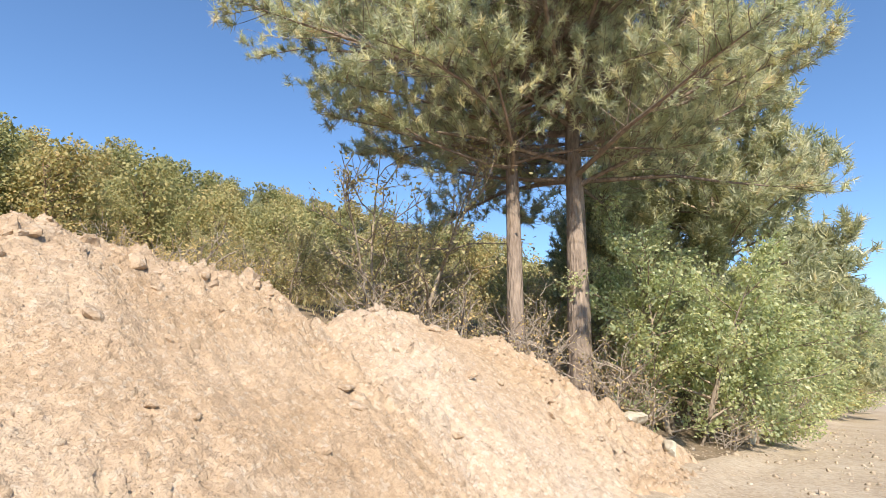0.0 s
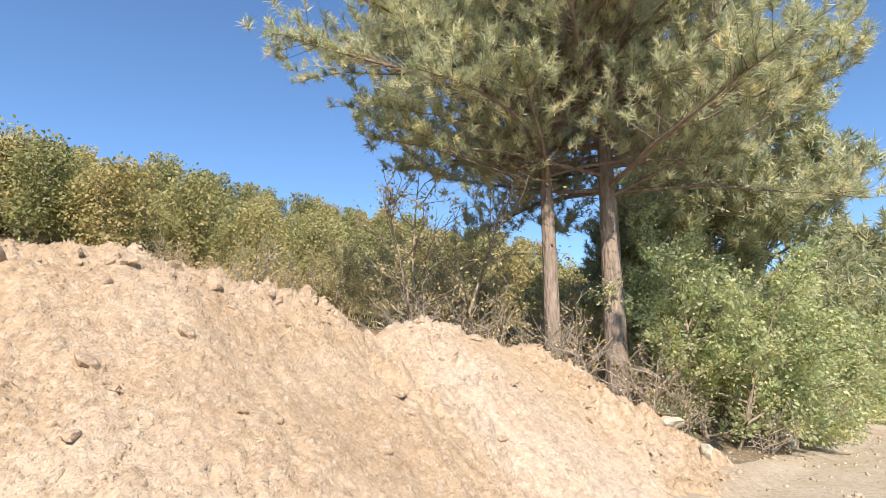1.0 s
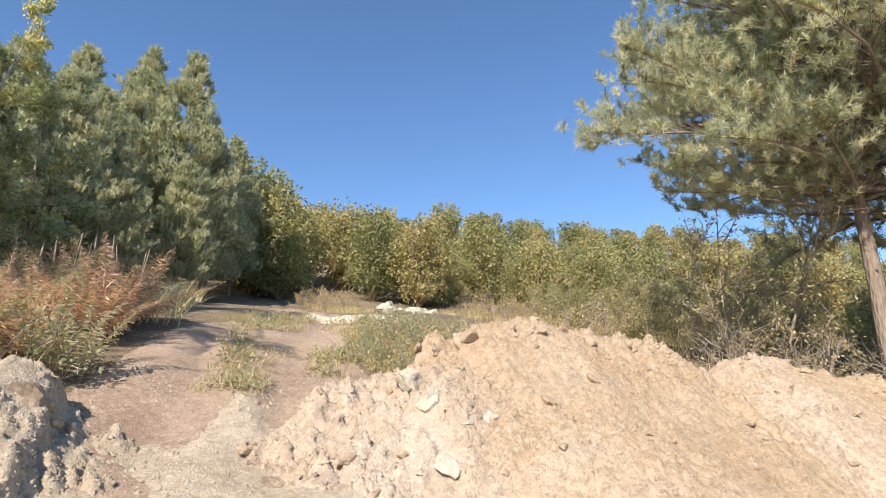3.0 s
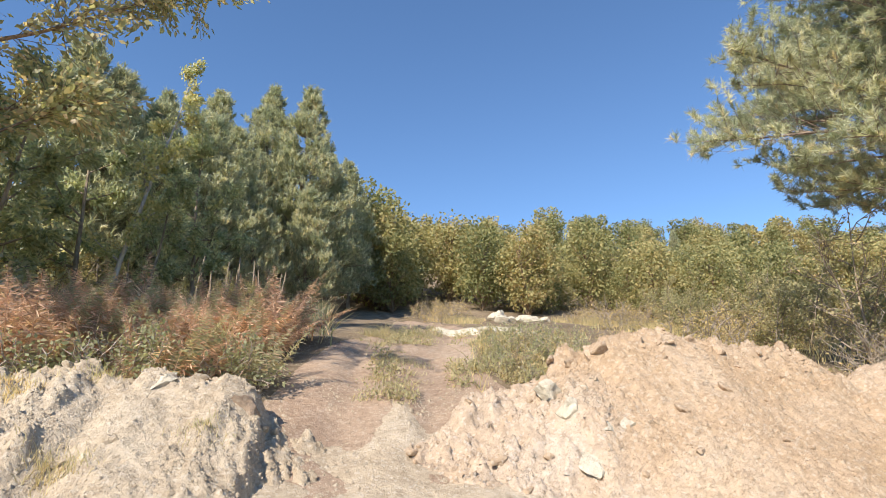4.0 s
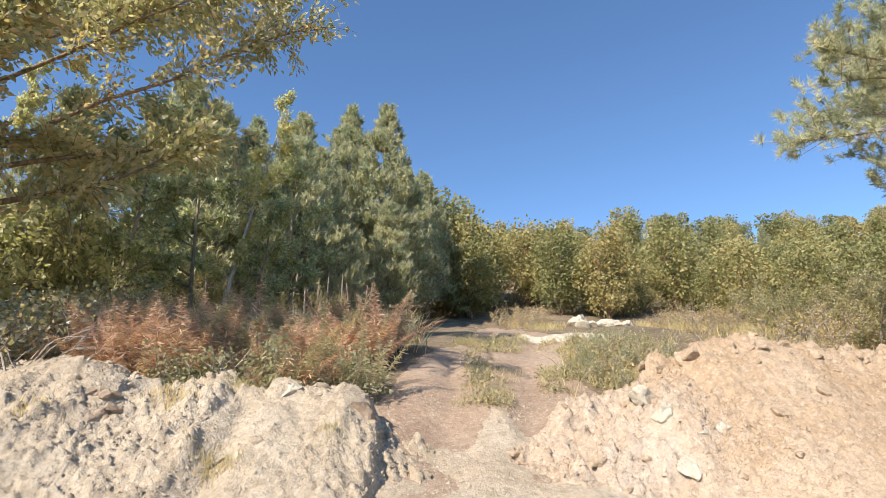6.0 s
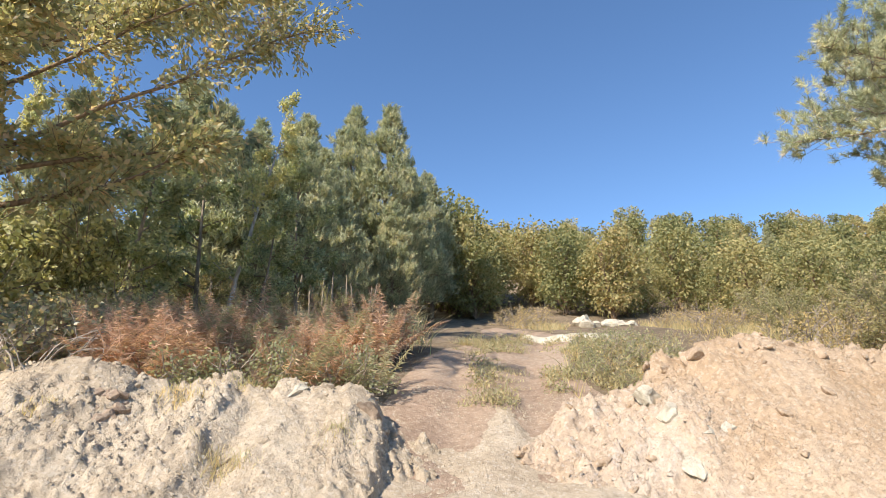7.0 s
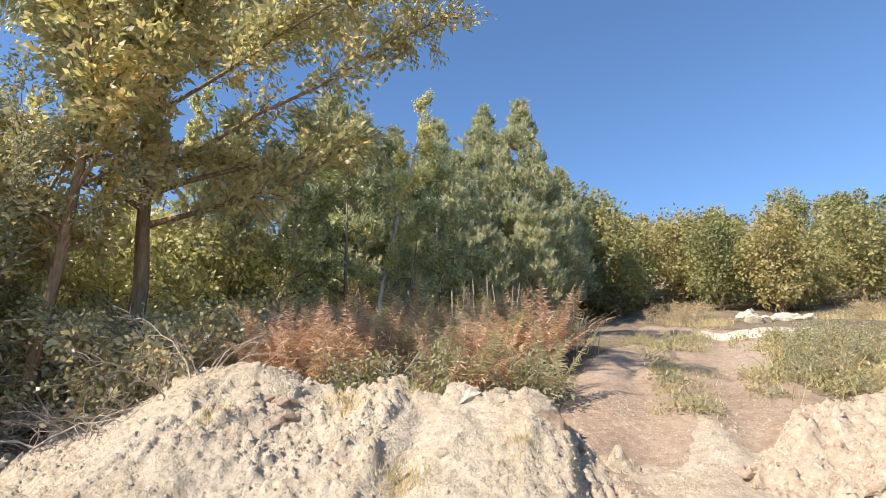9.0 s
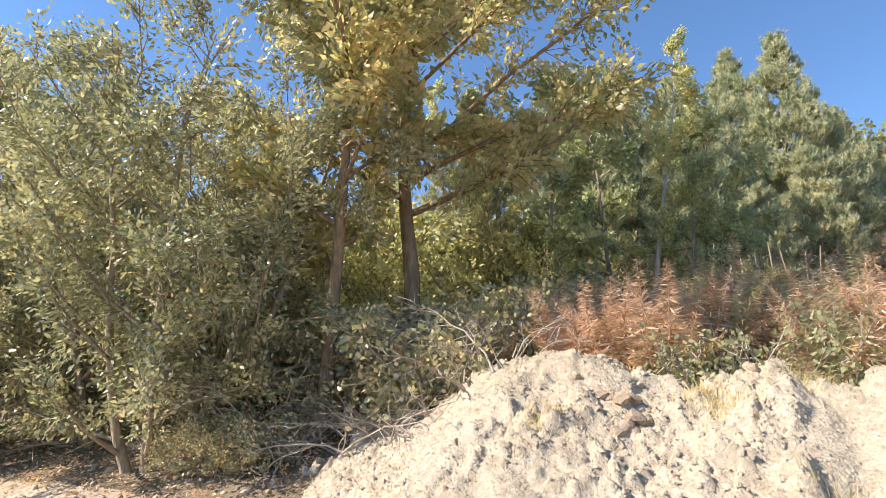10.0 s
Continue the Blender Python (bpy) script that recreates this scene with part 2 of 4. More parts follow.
def vnoise(x, y, s=0):
    """Smooth value noise in 0..1."""
    x, y = np.asarray(x, float), np.asarray(y, float)
    i, j = np.floor(x).astype(int), np.floor(y).astype(int)
    u, w = x - i, y - j
    u, w = u * u * (3 - 2 * u), w * w * (3 - 2 * w)
    t = LAT[s % 12]
    a, b = t[i % 256, j % 256], t[(i + 1) % 256, j % 256]
    c, d = t[i % 256, (j + 1) % 256], t[(i + 1) % 256, (j + 1) % 256]
    return (a * (1 - u) + b * u) * (1 - w) + (c * (1 - u) + d * u) * w


def fbm(x, y, octaves=5, s=0, gain=0.5):
    out, amp, tot = 0.0, 1.0, 0.0
    for k in range(octaves):
        out = out + amp * (vnoise(x * 2 ** k + 17.3 * k, y * 2 ** k + 9.1 * k, s + k) - 0.5)
        tot += amp
        amp *= gain
    return out / tot


def facets(x, y, s=0):
    """Broken ground: cells that each lie at their own height and tilt, in -1..1, and the distance to the cell's edge."""
    i0, j0 = np.floor(x).astype(int), np.floor(y).astype(int)
    d1, d2 = np.full(x.shape, 9.0), np.full(x.shape, 9.0)
    h = np.zeros(x.shape)
    for di in (-1, 0, 1):
        for dj in (-1, 0, 1):
            i, j = i0 + di, j0 + dj
            a, b, c, e = (LAT[(s + k) % 12][i % 256, j % 256] for k in range(4))
            dx, dy = x - i - a, y - j - b
            d = np.hypot(dx, dy)
            near = d < d1
            d2 = np.where(near, d1, np.minimum(d2, d))
            h = np.where(near, (c - 0.5) + (e - 0.5) * 1.6 * dx + (a - 0.5) * 1.6 * dy, h)
            d1 = np.where(near, d, d1)
    return h, d2 - d1


SLOPE_X = [-3000, -400, -180, -135, -115, -80, -60, -47, -32, -16, -9.7, -6.5, -5, -4, -3.2, -2, 0, 6, 12, 60, 400, 3000]
SLOPE_Z = [60, 45, 41, 38.3, 34.2, 22.5, 15.2, 10.5, 7.3, 4.5, 2.95, 1.75, 1.15, 0.78, 0.4, 0.08, 0, 0, 0.3, 2, 10, 30]


TRACK_X = [-2.0, -4.2, -6.5, -9.4, -13.2, -19.0, -26.0]
TRACK_Y = [-2.9, -2.65, -2.3, -1.75, -0.6, 0.4, 0.9]


def track_at(x, y):
    """How far inside the dirt track a place lies (0..1), and its distance from the middle."""
    c = np.interp(-x, [-v for v in TRACK_X], TRACK_Y)
    w = np.interp(-x, [2, 4.5, 6.5, 9, 12, 20, 26], [3.2, 2.6, 2.2, 1.9, 1.7, 1.5, 1.2])
    o = y - c + 0.5 * fbm(x / 1.2, y / 1.2, 3, 8)
    return np.clip((w - np.abs(o)) / 0.45, 0, 1), o


def ground_z(x, y):
    """Height of the hillside: level road, a bank, then a wooded slope."""
    x, y = np.asarray(x, float), np.asarray(y, float)
    xe = x - 0.25 * np.clip(y, 0, 150) * np.clip((-x - 25) / 40, 0, 1)
    z = np.interp(xe, SLOPE_X, SLOPE_Z)
    away = np.clip((-x - 2.5) / 4, 0, 1)
    z = z + away * (0.5 * fbm(x / 6, y / 6, 4, 1) + 0.22 * fbm(x / 1.3, y / 1.3, 4, 2))
    z = z + 0.03 * fbm(x / 0.9, y / 0.9, 4, 3)
    inside, o = track_at(x, y)
    rut = 0.10 * (np.exp(-((o - 0.62) / 0.36) ** 2) + np.exp(-((o + 0.72) / 0.30) ** 2)) + 0.04
    z = z - inside * rut * np.clip((-x - 4) / 2, 0, 1)
    far = np.clip((-x - 30) / 50, 0, 1)
    return z + far * 5 * fbm(x / 40, y / 40, 3, 4)


def steps(lo, hi, fine, far, grow=1.18):
    """Grid lines: even between lo and hi, wider and wider out to far."""
    mid = list(np.arange(lo, hi, fine))
    up, g = [], fine
    p = mid[-1]
    while p < far:
        g *= grow
        p += g
        up.append(p)
    dn, g, p = [], fine, mid[0]
    while p > -far:
        g *= grow
        p -= g
        dn.append(p)
    return np.array(dn[::-1] + mid + up)


def grid_mesh(name, xs, ys, zfun, mat, smooth=True):
    x, y = np.meshgrid(xs, ys, indexing="ij")
    v = np.stack([x, y, zfun(x, y)], -1).reshape(-1, 3)
    nx, ny = len(xs), len(ys)
    i = np.arange((nx - 1) * ny).reshape(nx - 1, ny)[:, :-1].ravel()
    return mesh_np(name, v, np.stack([i, i + ny, i + ny + 1, i + 1], -1), mat, smooth)


def unit(v):
    return v / np.maximum(np.linalg.norm(v, axis=-1, keepdims=True), 1e-9)


def tubes(lines, sides):
    """Tapered tubes round polylines [(points, radii)], all with equal counts of points."""
    p = np.stack([l[0] for l in lines])
    r = np.stack([l[1] for l in lines])
    n, k = p.shape[:2]
    d = unit(np.gradient(p, axis=1))
    ref = np.where(np.abs(d[..., 2:3]) > 0.9, np.array([1.0, 0, 0]), np.array([0, 0, 1.0]))
    a = unit(np.cross(d, ref))
    b = np.cross(d, a)
    th = np.arange(sides) * 2 * np.pi / sides
    ring = p[:, :, None] + r[..., None, None] * (a[:, :, None] * np.cos(th)[:, None] + b[:, :, None] * np.sin(th)[:, None])
    v = ring.reshape(-1, 3)
    base = (np.arange(n)[:, None, None] * k + np.arange(k - 1)[None, :, None]) * sides
    j = np.arange(sides)[None, None]
    q = np.stack([base + j, base + (j + 1) % sides, base + sides + (j + 1) % sides, base + sides + j], -1).reshape(-1, 4)
    return v, q


def joined(pieces):
    vs, fs, o = [], [], 0
    for v, f in pieces:
        vs.append(v)
        fs.append(f + o)
        o += len(v)
    return np.concatenate(vs), np.concatenate(fs)


def leaves(rng, at, along, length, width, fold=0.25):
    """Folded diamond leaves at points, growing along given directions."""
    n = len(at)
    d = unit(along + 0.5 * rng.normal(size=(n, 3)))
    s = unit(np.cross(d, rng.normal(size=(n, 3))))
    u = np.cross(s, d)
    ln = (length * rng.uniform(0.6, 1.3, n))[:, None]
    w = ln * (width / length) * 0.5
    a = at
    tip = at + d * ln
    l = at + d * ln * 0.42 + s * w + u * w * fold
    r = at + d * ln * 0.42 - s * w + u * w * fold
    v = np.stack([a, r, tip, l], 1).reshape(-1, 3)
    return v, np.arange(4 * n).reshape(n, 4)


def bent(rng, start, way, length, n=6, wob=0.12, lift=0.0):
    """A wandering polyline."""
    pts = [np.array(start, float)]
    d = np.array(way, float)
    for _ in range(n - 1):
        d = unit(d + wob * rng.normal(size=3) + np.array([0, 0, lift]))
        pts.append(pts[-1] + d * length / (n - 1))
    return np.array(pts)


def on_line(p, t):
    k = t * (len(p) - 1)
    i = min(int(k), len(p) - 2)
    return p[i] + (p[i + 1] - p[i]) * (k - i), unit(p[i + 1] - p[i])

# ---- kinds of plants ----
def needles(rng, at, way, shoot, n, length, width, forward=1.1):
    """Bottle-brush shoots: n thin needles along each shoot."""
    m = len(at)
    t = rng.uniform(0, 1, (m, n))
    base = at[:, None] + way[:, None] * (t * shoot)[..., None]
    side = unit(rng.normal(size=(m, n, 3)))
    d = unit(way[:, None] * forward + side)
    ln = length * rng.uniform(0.7, 1.15, (m, n))[..., None]
    c = unit(np.cross(d, rng.normal(size=(m, n, 3)))) * width / 2
    v = np.stack([base - c, base + c, base + d * ln], 2).reshape(-1, 3)
    return v, np.arange(3 * m * n).reshape(-1, 3)


def boughs(top, limbs, twigs, mat, bare_twigs=True):
    """The woody part of a far crown, all in one mesh."""
    pieces = [tubes([(l[0][::2], l[1][::2]) for l in limbs], 4), tubes([(t[0][::2], t[1][::2]) for t in twigs], 3)] if bare_twigs else [tubes(limbs, 4)]
    tagged(part("branch_work", mesh_np("branch_work", *joined(pieces), mat, True), top), kind="stuff")


def bough(top, limb, twigs, mat, foliage):
    """One limb of a near tree, with its own twigs and foliage."""
    ob = part("limb", mesh_np("limb", *tubes([limb], 7), mat, True), top)
    tagged(part("twig_work", mesh_np("twig_work", *tubes([(t[0][::2], t[1][::2]) if len(t[0]) == 5 else t for t in twigs], 3), mat, True), ob), kind="stuff")
    part("foliage", foliage, ob)


def pine(seed, h, r0, bare, reach, whorls, per, shoots, n, length, width, name, label, mats, group="", spread_top=0.25, droop=0.05, shoot=0.2, dense=8.0, single=False, inner=0.2, lift=0.06, tufts=6, rise=0.65, cone=0.75, forward=1.1, ragged=0.2, steep=(-0.25, 0.75)):
    """A pine: trunk, limbs in whorls, and a crown of needle shoots."""
    rng = np.random.default_rng(seed)
    top = new(name)
    trunk = bent(rng, (0, 0, -0.3), (0, 0, 1), h + 0.3, 12, 0.018)
    part("trunk", mesh_np("trunk", *tubes([(trunk, r0 * np.linspace(1.12, 0.1, 12) ** 0.9)], 12), mats[0], True), top)
    limbs, twigs, tips, ways, ends = [], [], [], [], []
    for w in range(whorls):
        f = w / (whorls - 1)
        z = bare + (h - bare) * f ** 0.95
        for s in range(per):
            az = s * 2 * np.pi / per + w * 2.4 + rng.uniform(-0.3, 0.3)
            o, _d = on_line(trunk, min(0.985, (z + 0.3 + rng.uniform(-ragged, ragged)) / (h + 0.3)))
            prof = (1 - f) ** cone * (1 - spread_top) + spread_top * (1 - f ** 3)
            if f < 0.15:
                prof *= rng.uniform(0.55, 1.0)
            ln = reach * prof * rng.uniform(0.82, 1.08) + 0.15
            way = (np.cos(az), np.sin(az), -droop + 0.55 * f + rng.uniform(-0.04, 0.2))
            p = bent(rng, o, way, ln, 6, 0.10, lift)
            p[:, 2] = np.maximum(p[:, 2], o[2] - 0.2)
            limbs.append((p, np.linspace(0.0085 * ln + 0.012, 0.006, 6)))
            for _e in range(tufts):
                a, b = on_line(p, rng.uniform(0.72, 1.0))
                tips.append(a)
                ways.append(unit(b + 0.5 * rng.normal(size=3) + np.array([0, 0, 0.54 * rise])))
            for k in range(3 + int(ln * dense)):
                t = rng.uniform(inner, 1.0)
                q, d = on_line(p, t)
                side = unit(np.cross(d, (0, 0, 1))) * rng.choice((-1, 1))
                tl = (0.28 + 0.30 * ln * (1.25 - t)) * rng.uniform(0.6, 1.2)
                tw = bent(rng, q, unit(d * rng.uniform(0.2, 0.9) + side * rng.uniform(0.1, 1.0) + np.array([0, 0, rng.uniform(*steep)])), tl, 4, 0.15, 0.09)
                twigs.append((tw, np.linspace(0.008, 0.003, 4)))
                for _s in range(shoots):
                    a, b = on_line(tw, rng.uniform(0.35, 1.0))
                    tips.append(a)
                    ways.append(unit(b * 0.8 + 0.4 * rng.normal(size=3) + np.array([0, 0, rise])))
            ends.append((len(twigs), len(tips)))
    tips, ways = np.array(tips), np.array(ways)

    def brush(i, j):
        me = mesh_np("foliage", *needles(rng, tips[i:j], ways[i:j], shoot, n, length, width, forward), mats[1])
        me.attributes.new("tint", "FLOAT", "POINT").data.foreach_set("value", rng.random(j - i).repeat(3 * n).astype(np.float32))
        return me

    if single:
        last = (0, 0)
        for l, e in zip(limbs, ends):
            bough(top, l, twigs[last[0]:e[0]], mats[0], brush(last[1], e[1]))
            last = e
    else:
        boughs(top, limbs, twigs, mats[0], False)
        part("crown", brush(0, len(tips)), top)
    return tagged(top, label, "pine tree", group)


def broadleaf(seed, h, r0, bare, reach, limbs_n, leaves_n, leaf, name, label, mats, category="tree", group="", stems=1, up=0.9, lean=(0, 0), twig_mult=7, clump=0.16, hang=0.0, low=0.0, limb_r=0.45, single=False, toward=(0, 0)):
    """A leafy tree or bush: trunk or stems, forking limbs, twigs, and a crown of single leaves."""
    rng = np.random.default_rng(seed)
    top = new(name)
    trunks, limbs, twigs, owner = [], [], [], []
    for s in range(stems):
        az = rng.uniform(0, 2 * np.pi)
        out = 0.0 if stems == 1 else rng.uniform(0.15, 0.55)
        o = (0, 0, -0.3) if stems == 1 else (0.25 * np.cos(az), 0.25 * np.sin(az), -0.2)
        hh = h * (1 if stems == 1 else rng.uniform(0.6, 1.0))
        p = bent(rng, o, (lean[0] + out * np.cos(az), lean[1] + out * np.sin(az), 1), hh, 10, 0.06, 0.05)
        trunks.append((p, r0 * np.linspace(1.1, 0.12, 10)))
        for k in range(limbs_n):
            f = (k + rng.uniform(0, 1)) / limbs_n
            t = bare + (0.97 - bare) * f
            q, d = on_line(p, t)
            a2 = rng.uniform(0, 2 * np.pi)
            ln = reach * (np.sin(np.pi * (0.22 + 0.70 * f)) ** 0.8) * rng.uniform(0.7, 1.15)
            lp = bent(rng, q, (np.cos(a2) + toward[0], np.sin(a2) + toward[1], up * rng.uniform(0.4, 1.2) * (0.35 + f)), ln, 7, 0.14, 0.03 - hang)
            limbs.append((lp, np.linspace(r0 * limb_r * (1.05 - f) + 0.008, 0.006, 7)))
            for j in range(max(3, int(ln * twig_mult))):
                q2, d2 = on_line(lp, rng.uniform(0.2, 1.0))
                tl = rng.uniform(0.25, 0.6) * (0.45 + 0.25 * ln)
                twigs.append((bent(rng, q2, unit(d2 + 0.8 * rng.normal(size=3)), tl, 5, 0.2, 0.02 - hang), np.linspace(0.009, 0.003, 5)))
                owner.append(len(limbs) - 1)
    for l in trunks:
        part("trunk" if stems == 1 else "stem", mesh_np("trunk", *tubes([l], 10 if stems == 1 else 6), mats[0], True), top)
    tw = np.stack([t[0] for t in twigs])
    i = rng.integers(0, len(tw), leaves_n)
    k = rng.uniform(0.15, 0.999, leaves_n) * 4
    a = np.floor(k).astype(int)
    at = tw[i, a] + (tw[i, a + 1] - tw[i, a]) * (k - a)[:, None] + clump * rng.normal(size=(leaves_n, 3)) * 0.5
    d = unit(tw[i, a + 1] - tw[i, a]) + np.array([0, 0, -0.35])
    ok = at[:, 2] > low
    if single:
        owner = np.array(owner)
        for k, l in enumerate(limbs):
            mine = ok & (owner[i] == k)
            bough(top, l, [t for t, o in zip(twigs, owner) if o == k], mats[0], mesh_np("foliage", *leaves(rng, at[mine], d[mine], *leaf), mats[1]))
    else:
        boughs(top, limbs, twigs, mats[0])
        part("crown", mesh_np("crown", *leaves(rng, at[ok], d[ok], *leaf), mats[1]), top)
    return tagged(top, label, category, group)


def hill_tree(seed, h, lobes, per, leaf, name, label, mats, group):
    """A tree of the far wood: short trunk, crown of leaf clumps on uneven lobes."""
    rng = np.random.default_rng(seed)
    top = new(name)
    trunk = bent(rng, (0, 0, -0.6), (0, 0, 1), h * 0.85, 8, 0.05)
    limbs = []
    cs, rs = [], []
    for k in range(lobes):
        f = (k + 0.5) / lobes
        z = h * (0.16 + 0.74 * f)
        rad = h * 0.30 * np.sin(np.pi * (0.18 + 0.72 * f)) ** 0.7 * rng.uniform(0.35, 1.0)
        az = k * 2.4 + rng.uniform(-0.6, 0.6)
        c = np.array([rad * np.cos(az), rad * np.sin(az), z])
        cs.append(c)
        rs.append(h * rng.uniform(0.085, 0.15))
        o, _d = on_line(trunk, np.clip((z - 0.12 * h) / (h * 0.85), 0.1, 0.95))
        limbs.append((o + (c - o) * np.linspace(0, 1, 5)[:, None], np.linspace(0.05, 0.015, 5)))
    part("trunk", mesh_np("trunk", *joined([tubes([(trunk, np.linspace(0.13, 0.03, 8))], 5), tubes([(l[0][::4], l[1][::4]) for l in limbs], 3)]), mats[0], True), top)
    cs, rs = np.array(cs), np.array(rs)
    i = rng.integers(0, lobes, lobes * per)
    d = unit(rng.normal(size=(len(i), 3)) * np.array([1, 1, 0.9]))
    at = cs[i] + d * rs[i][:, None] * rng.uniform(0.5, 1.12, len(i))[:, None]
    part("crown", mesh_np("crown", *leaves(rng, at, d * 0.6 + np.array([0, 0, -0.2]), *leaf), mats[1]), top)
    return tagged(top, label, "tree", group)


def fern(seed, label, group, mat=None):
    """Bracken: arching fronds with paired leaflets."""
    rng = np.random.default_rng(seed)
    top = new("bracken_fern")
    for k in range(9):
        az = k * 2.4 + rng.uniform(-0.4, 0.4)
        ln, lean = rng.uniform(0.75, 1.45), rng.uniform(0.1, 0.65)
        p = bent(rng, (0.06 * np.cos(az), 0.06 * np.sin(az), -0.1), (lean * np.cos(az), lean * np.sin(az), 1.0), ln, 9, 0.07, -0.065)
        v, q = tubes([(p, np.linspace(0.009, 0.002, 9))], 3)
        pieces = [(v, q)]
        m = 58
        t = np.linspace(0.3, 0.99, m)
        at = np.array([on_line(p, x)[0] for x in t])
        dd = np.array([on_line(p, x)[1] for x in t])
        side = unit(np.cross(dd, (0, 0, 1)) + 0.15 * rng.normal(size=(m, 3)))
        for s in (-1, 1):
            d = unit(side * s + dd * 0.45 + np.array([0, 0, -0.4]) + 0.33 * rng.normal(size=(m, 3)))
            L = (0.17 * ln * (1 - (t - 0.3) / 0.72) ** 0.8 + 0.02)[:, None]
            c = unit(np.cross(d, np.cross(side, dd) + 0.3 * rng.normal(size=(m, 3)))) * L * 0.06
            mid = at + d * L * 0.35
            pieces.append((np.stack([at, mid + c, at + d * L, mid - c], 1).reshape(-1, 3), np.arange(4 * m).reshape(m, 4)))
        part("frond", mesh_np("frond", *joined(pieces), mat or FERN), top)
    return tagged(top, label, "fern", group)


def rock_mesh(seed, size, mat, rough=0.28, cuts=2):
    """A broken stone: faceted, uneven."""
    rng = random.Random(seed)
    bm = bmesh.new()
    bmesh.ops.create_icosphere(bm, subdivisions=cuts, radius=1)
    planes = [(Vector((rng.gauss(0, 1), rng.gauss(0, 1), rng.gauss(0, 1))).normalized(), rng.uniform(0.42, 0.8)) for _ in range(13)]
    off = Vector((rng.uniform(0, 50), rng.uniform(0, 50), 0))
    for v in bm.verts:
        for nrm, dist in planes:
            k = v.co.dot(nrm) - dist
            if k > 0:
                v.co -= nrm * k
        v.co *= 1 + rough * noise.noise(v.co * 1.7 + off) + 0.1 * noise.noise(v.co * 5 + off)
        v.co = Vector((v.co.x * size[0], v.co.y * size[1], v.co.z * size[2]))
    me = bpy.data.meshes.new("stone")
    bm.to_mesh(me)
    bm.free()
    me.materials.append(mat)
    return me


def crumbs(seed, at, size, mat_mesh_name, mat):
    """Many small angular lumps joined in one mesh."""
    rng = np.random.default_rng(seed)
    bm = bmesh.new()
    bmesh.ops.create_cube(bm, size=1.5)
    bmesh.ops.triangulate(bm, faces=bm.faces)
    bv = np.array([v.co[:] for v in bm.verts])
    bf = np.array([[v.index for v in f.verts] for f in bm.faces])
    bm.free()
    n = len(at)
    jit = bv[None] * rng.uniform(0.5, 1.35, (n, len(bv), 3)) * rng.uniform(0.5, 1.3, (n, 1, 3))
    a = rng.uniform(0, 2 * np.pi, n)
    b = rng.uniform(-0.8, 0.8, n)
    ca, sa, cb, sb = np.cos(a), np.sin(a), np.cos(b), np.sin(b)
    z0, o1 = np.zeros(n), np.ones(n)
    ra = np.stack([ca, -sa, z0, sa, ca, z0, z0, z0, o1], -1).reshape(n, 3, 3)
    rb = np.stack([o1, z0, z0, z0, cb, -sb, z0, sb, cb], -1).reshape(n, 3, 3)
    v = np.einsum("nij,nkj->nki", ra @ rb, jit) * np.asarray(size)[:, None, None] + at[:, None]
    f = bf[None] + (np.arange(n) * len(bv))[:, None, None]
    return mesh_np(mat_mesh_name, v.reshape(-1, 3), f.reshape(-1, 3), mat)


def grit(seed, at, size, name, mat, slope=0.0):
    """Countless small angular crumbs: four-sided chips set into the surface, joined in one mesh."""
    rng = np.random.default_rng(seed)
    n = len(at)
    a = rng.uniform(0, 2 * np.pi, n)[:, None] + np.arange(4) * np.pi / 2 + rng.uniform(-0.4, 0.4, (n, 4))
    rad = size[:, None] * rng.uniform(0.6, 1.25, (n, 4))
    base = np.stack([rad * np.cos(a), rad * np.sin(a), -0.6 * size[:, None] * rng.uniform(0.2, 1.2, (n, 4))], -1)
    tip = np.stack([size * rng.uniform(-0.55, 0.55, n), size * rng.uniform(-0.55, 0.55, n), size * rng.uniform(0.3, 0.95, n)], -1)
    v = np.concatenate([base, tip[:, None]], 1)
    c, w = math.cos(radians(slope)), math.sin(radians(slope))
    v = np.stack([c * v[..., 0] + w * v[..., 2], v[..., 1], c * v[..., 2] - w * v[..., 0]], -1) + at[:, None]
    f = np.array([[0, 1, 4], [1, 2, 4], [2, 3, 4], [3, 0, 4]])[None] + (np.arange(n) * 5)[:, None, None]
    return mesh_np(name, v.reshape(-1, 3), f.reshape(-1, 3), mat)


def blades(rng, at, height, width, lean=0.35):
    """Thin upright blades, two quads each."""
    n = len(at)
    az = rng.uniform(0, 2 * np.pi, n)
    h = height * rng.uniform(0.4, 1.2, n)
    side = np.stack([np.cos(az), np.sin(az), np.zeros(n)], -1) * width / 2
    bend = np.stack([rng.normal(size=n), rng.normal(size=n), np.zeros(n)], -1) * lean * h[:, None]
    up = np.array([0, 0, 1.0])
    mid = at + up * h[:, None] * 0.55 + bend * 0.35
    tip = at + up * h[:, None] + bend
    v = np.stack([at - side, at + side, mid + side * 0.8, mid - side * 0.8, tip + side * 0.15, tip - side * 0.15], 1).reshape(-1, 3)
    k = np.arange(n)[:, None] * 6
    return v, np.concatenate([k + np.array([0, 1, 2, 3]), k + np.array([3, 2, 4, 5])])

# ---- land ----
tagged(new("ground", grid_mesh("ground", steps(-16, 3, 0.15, 2500), steps(-19, 18, 0.16, 2500), ground_z, GROUND)),
       "dry brown earth of a rising roadside slope", "ground", kind="structure")


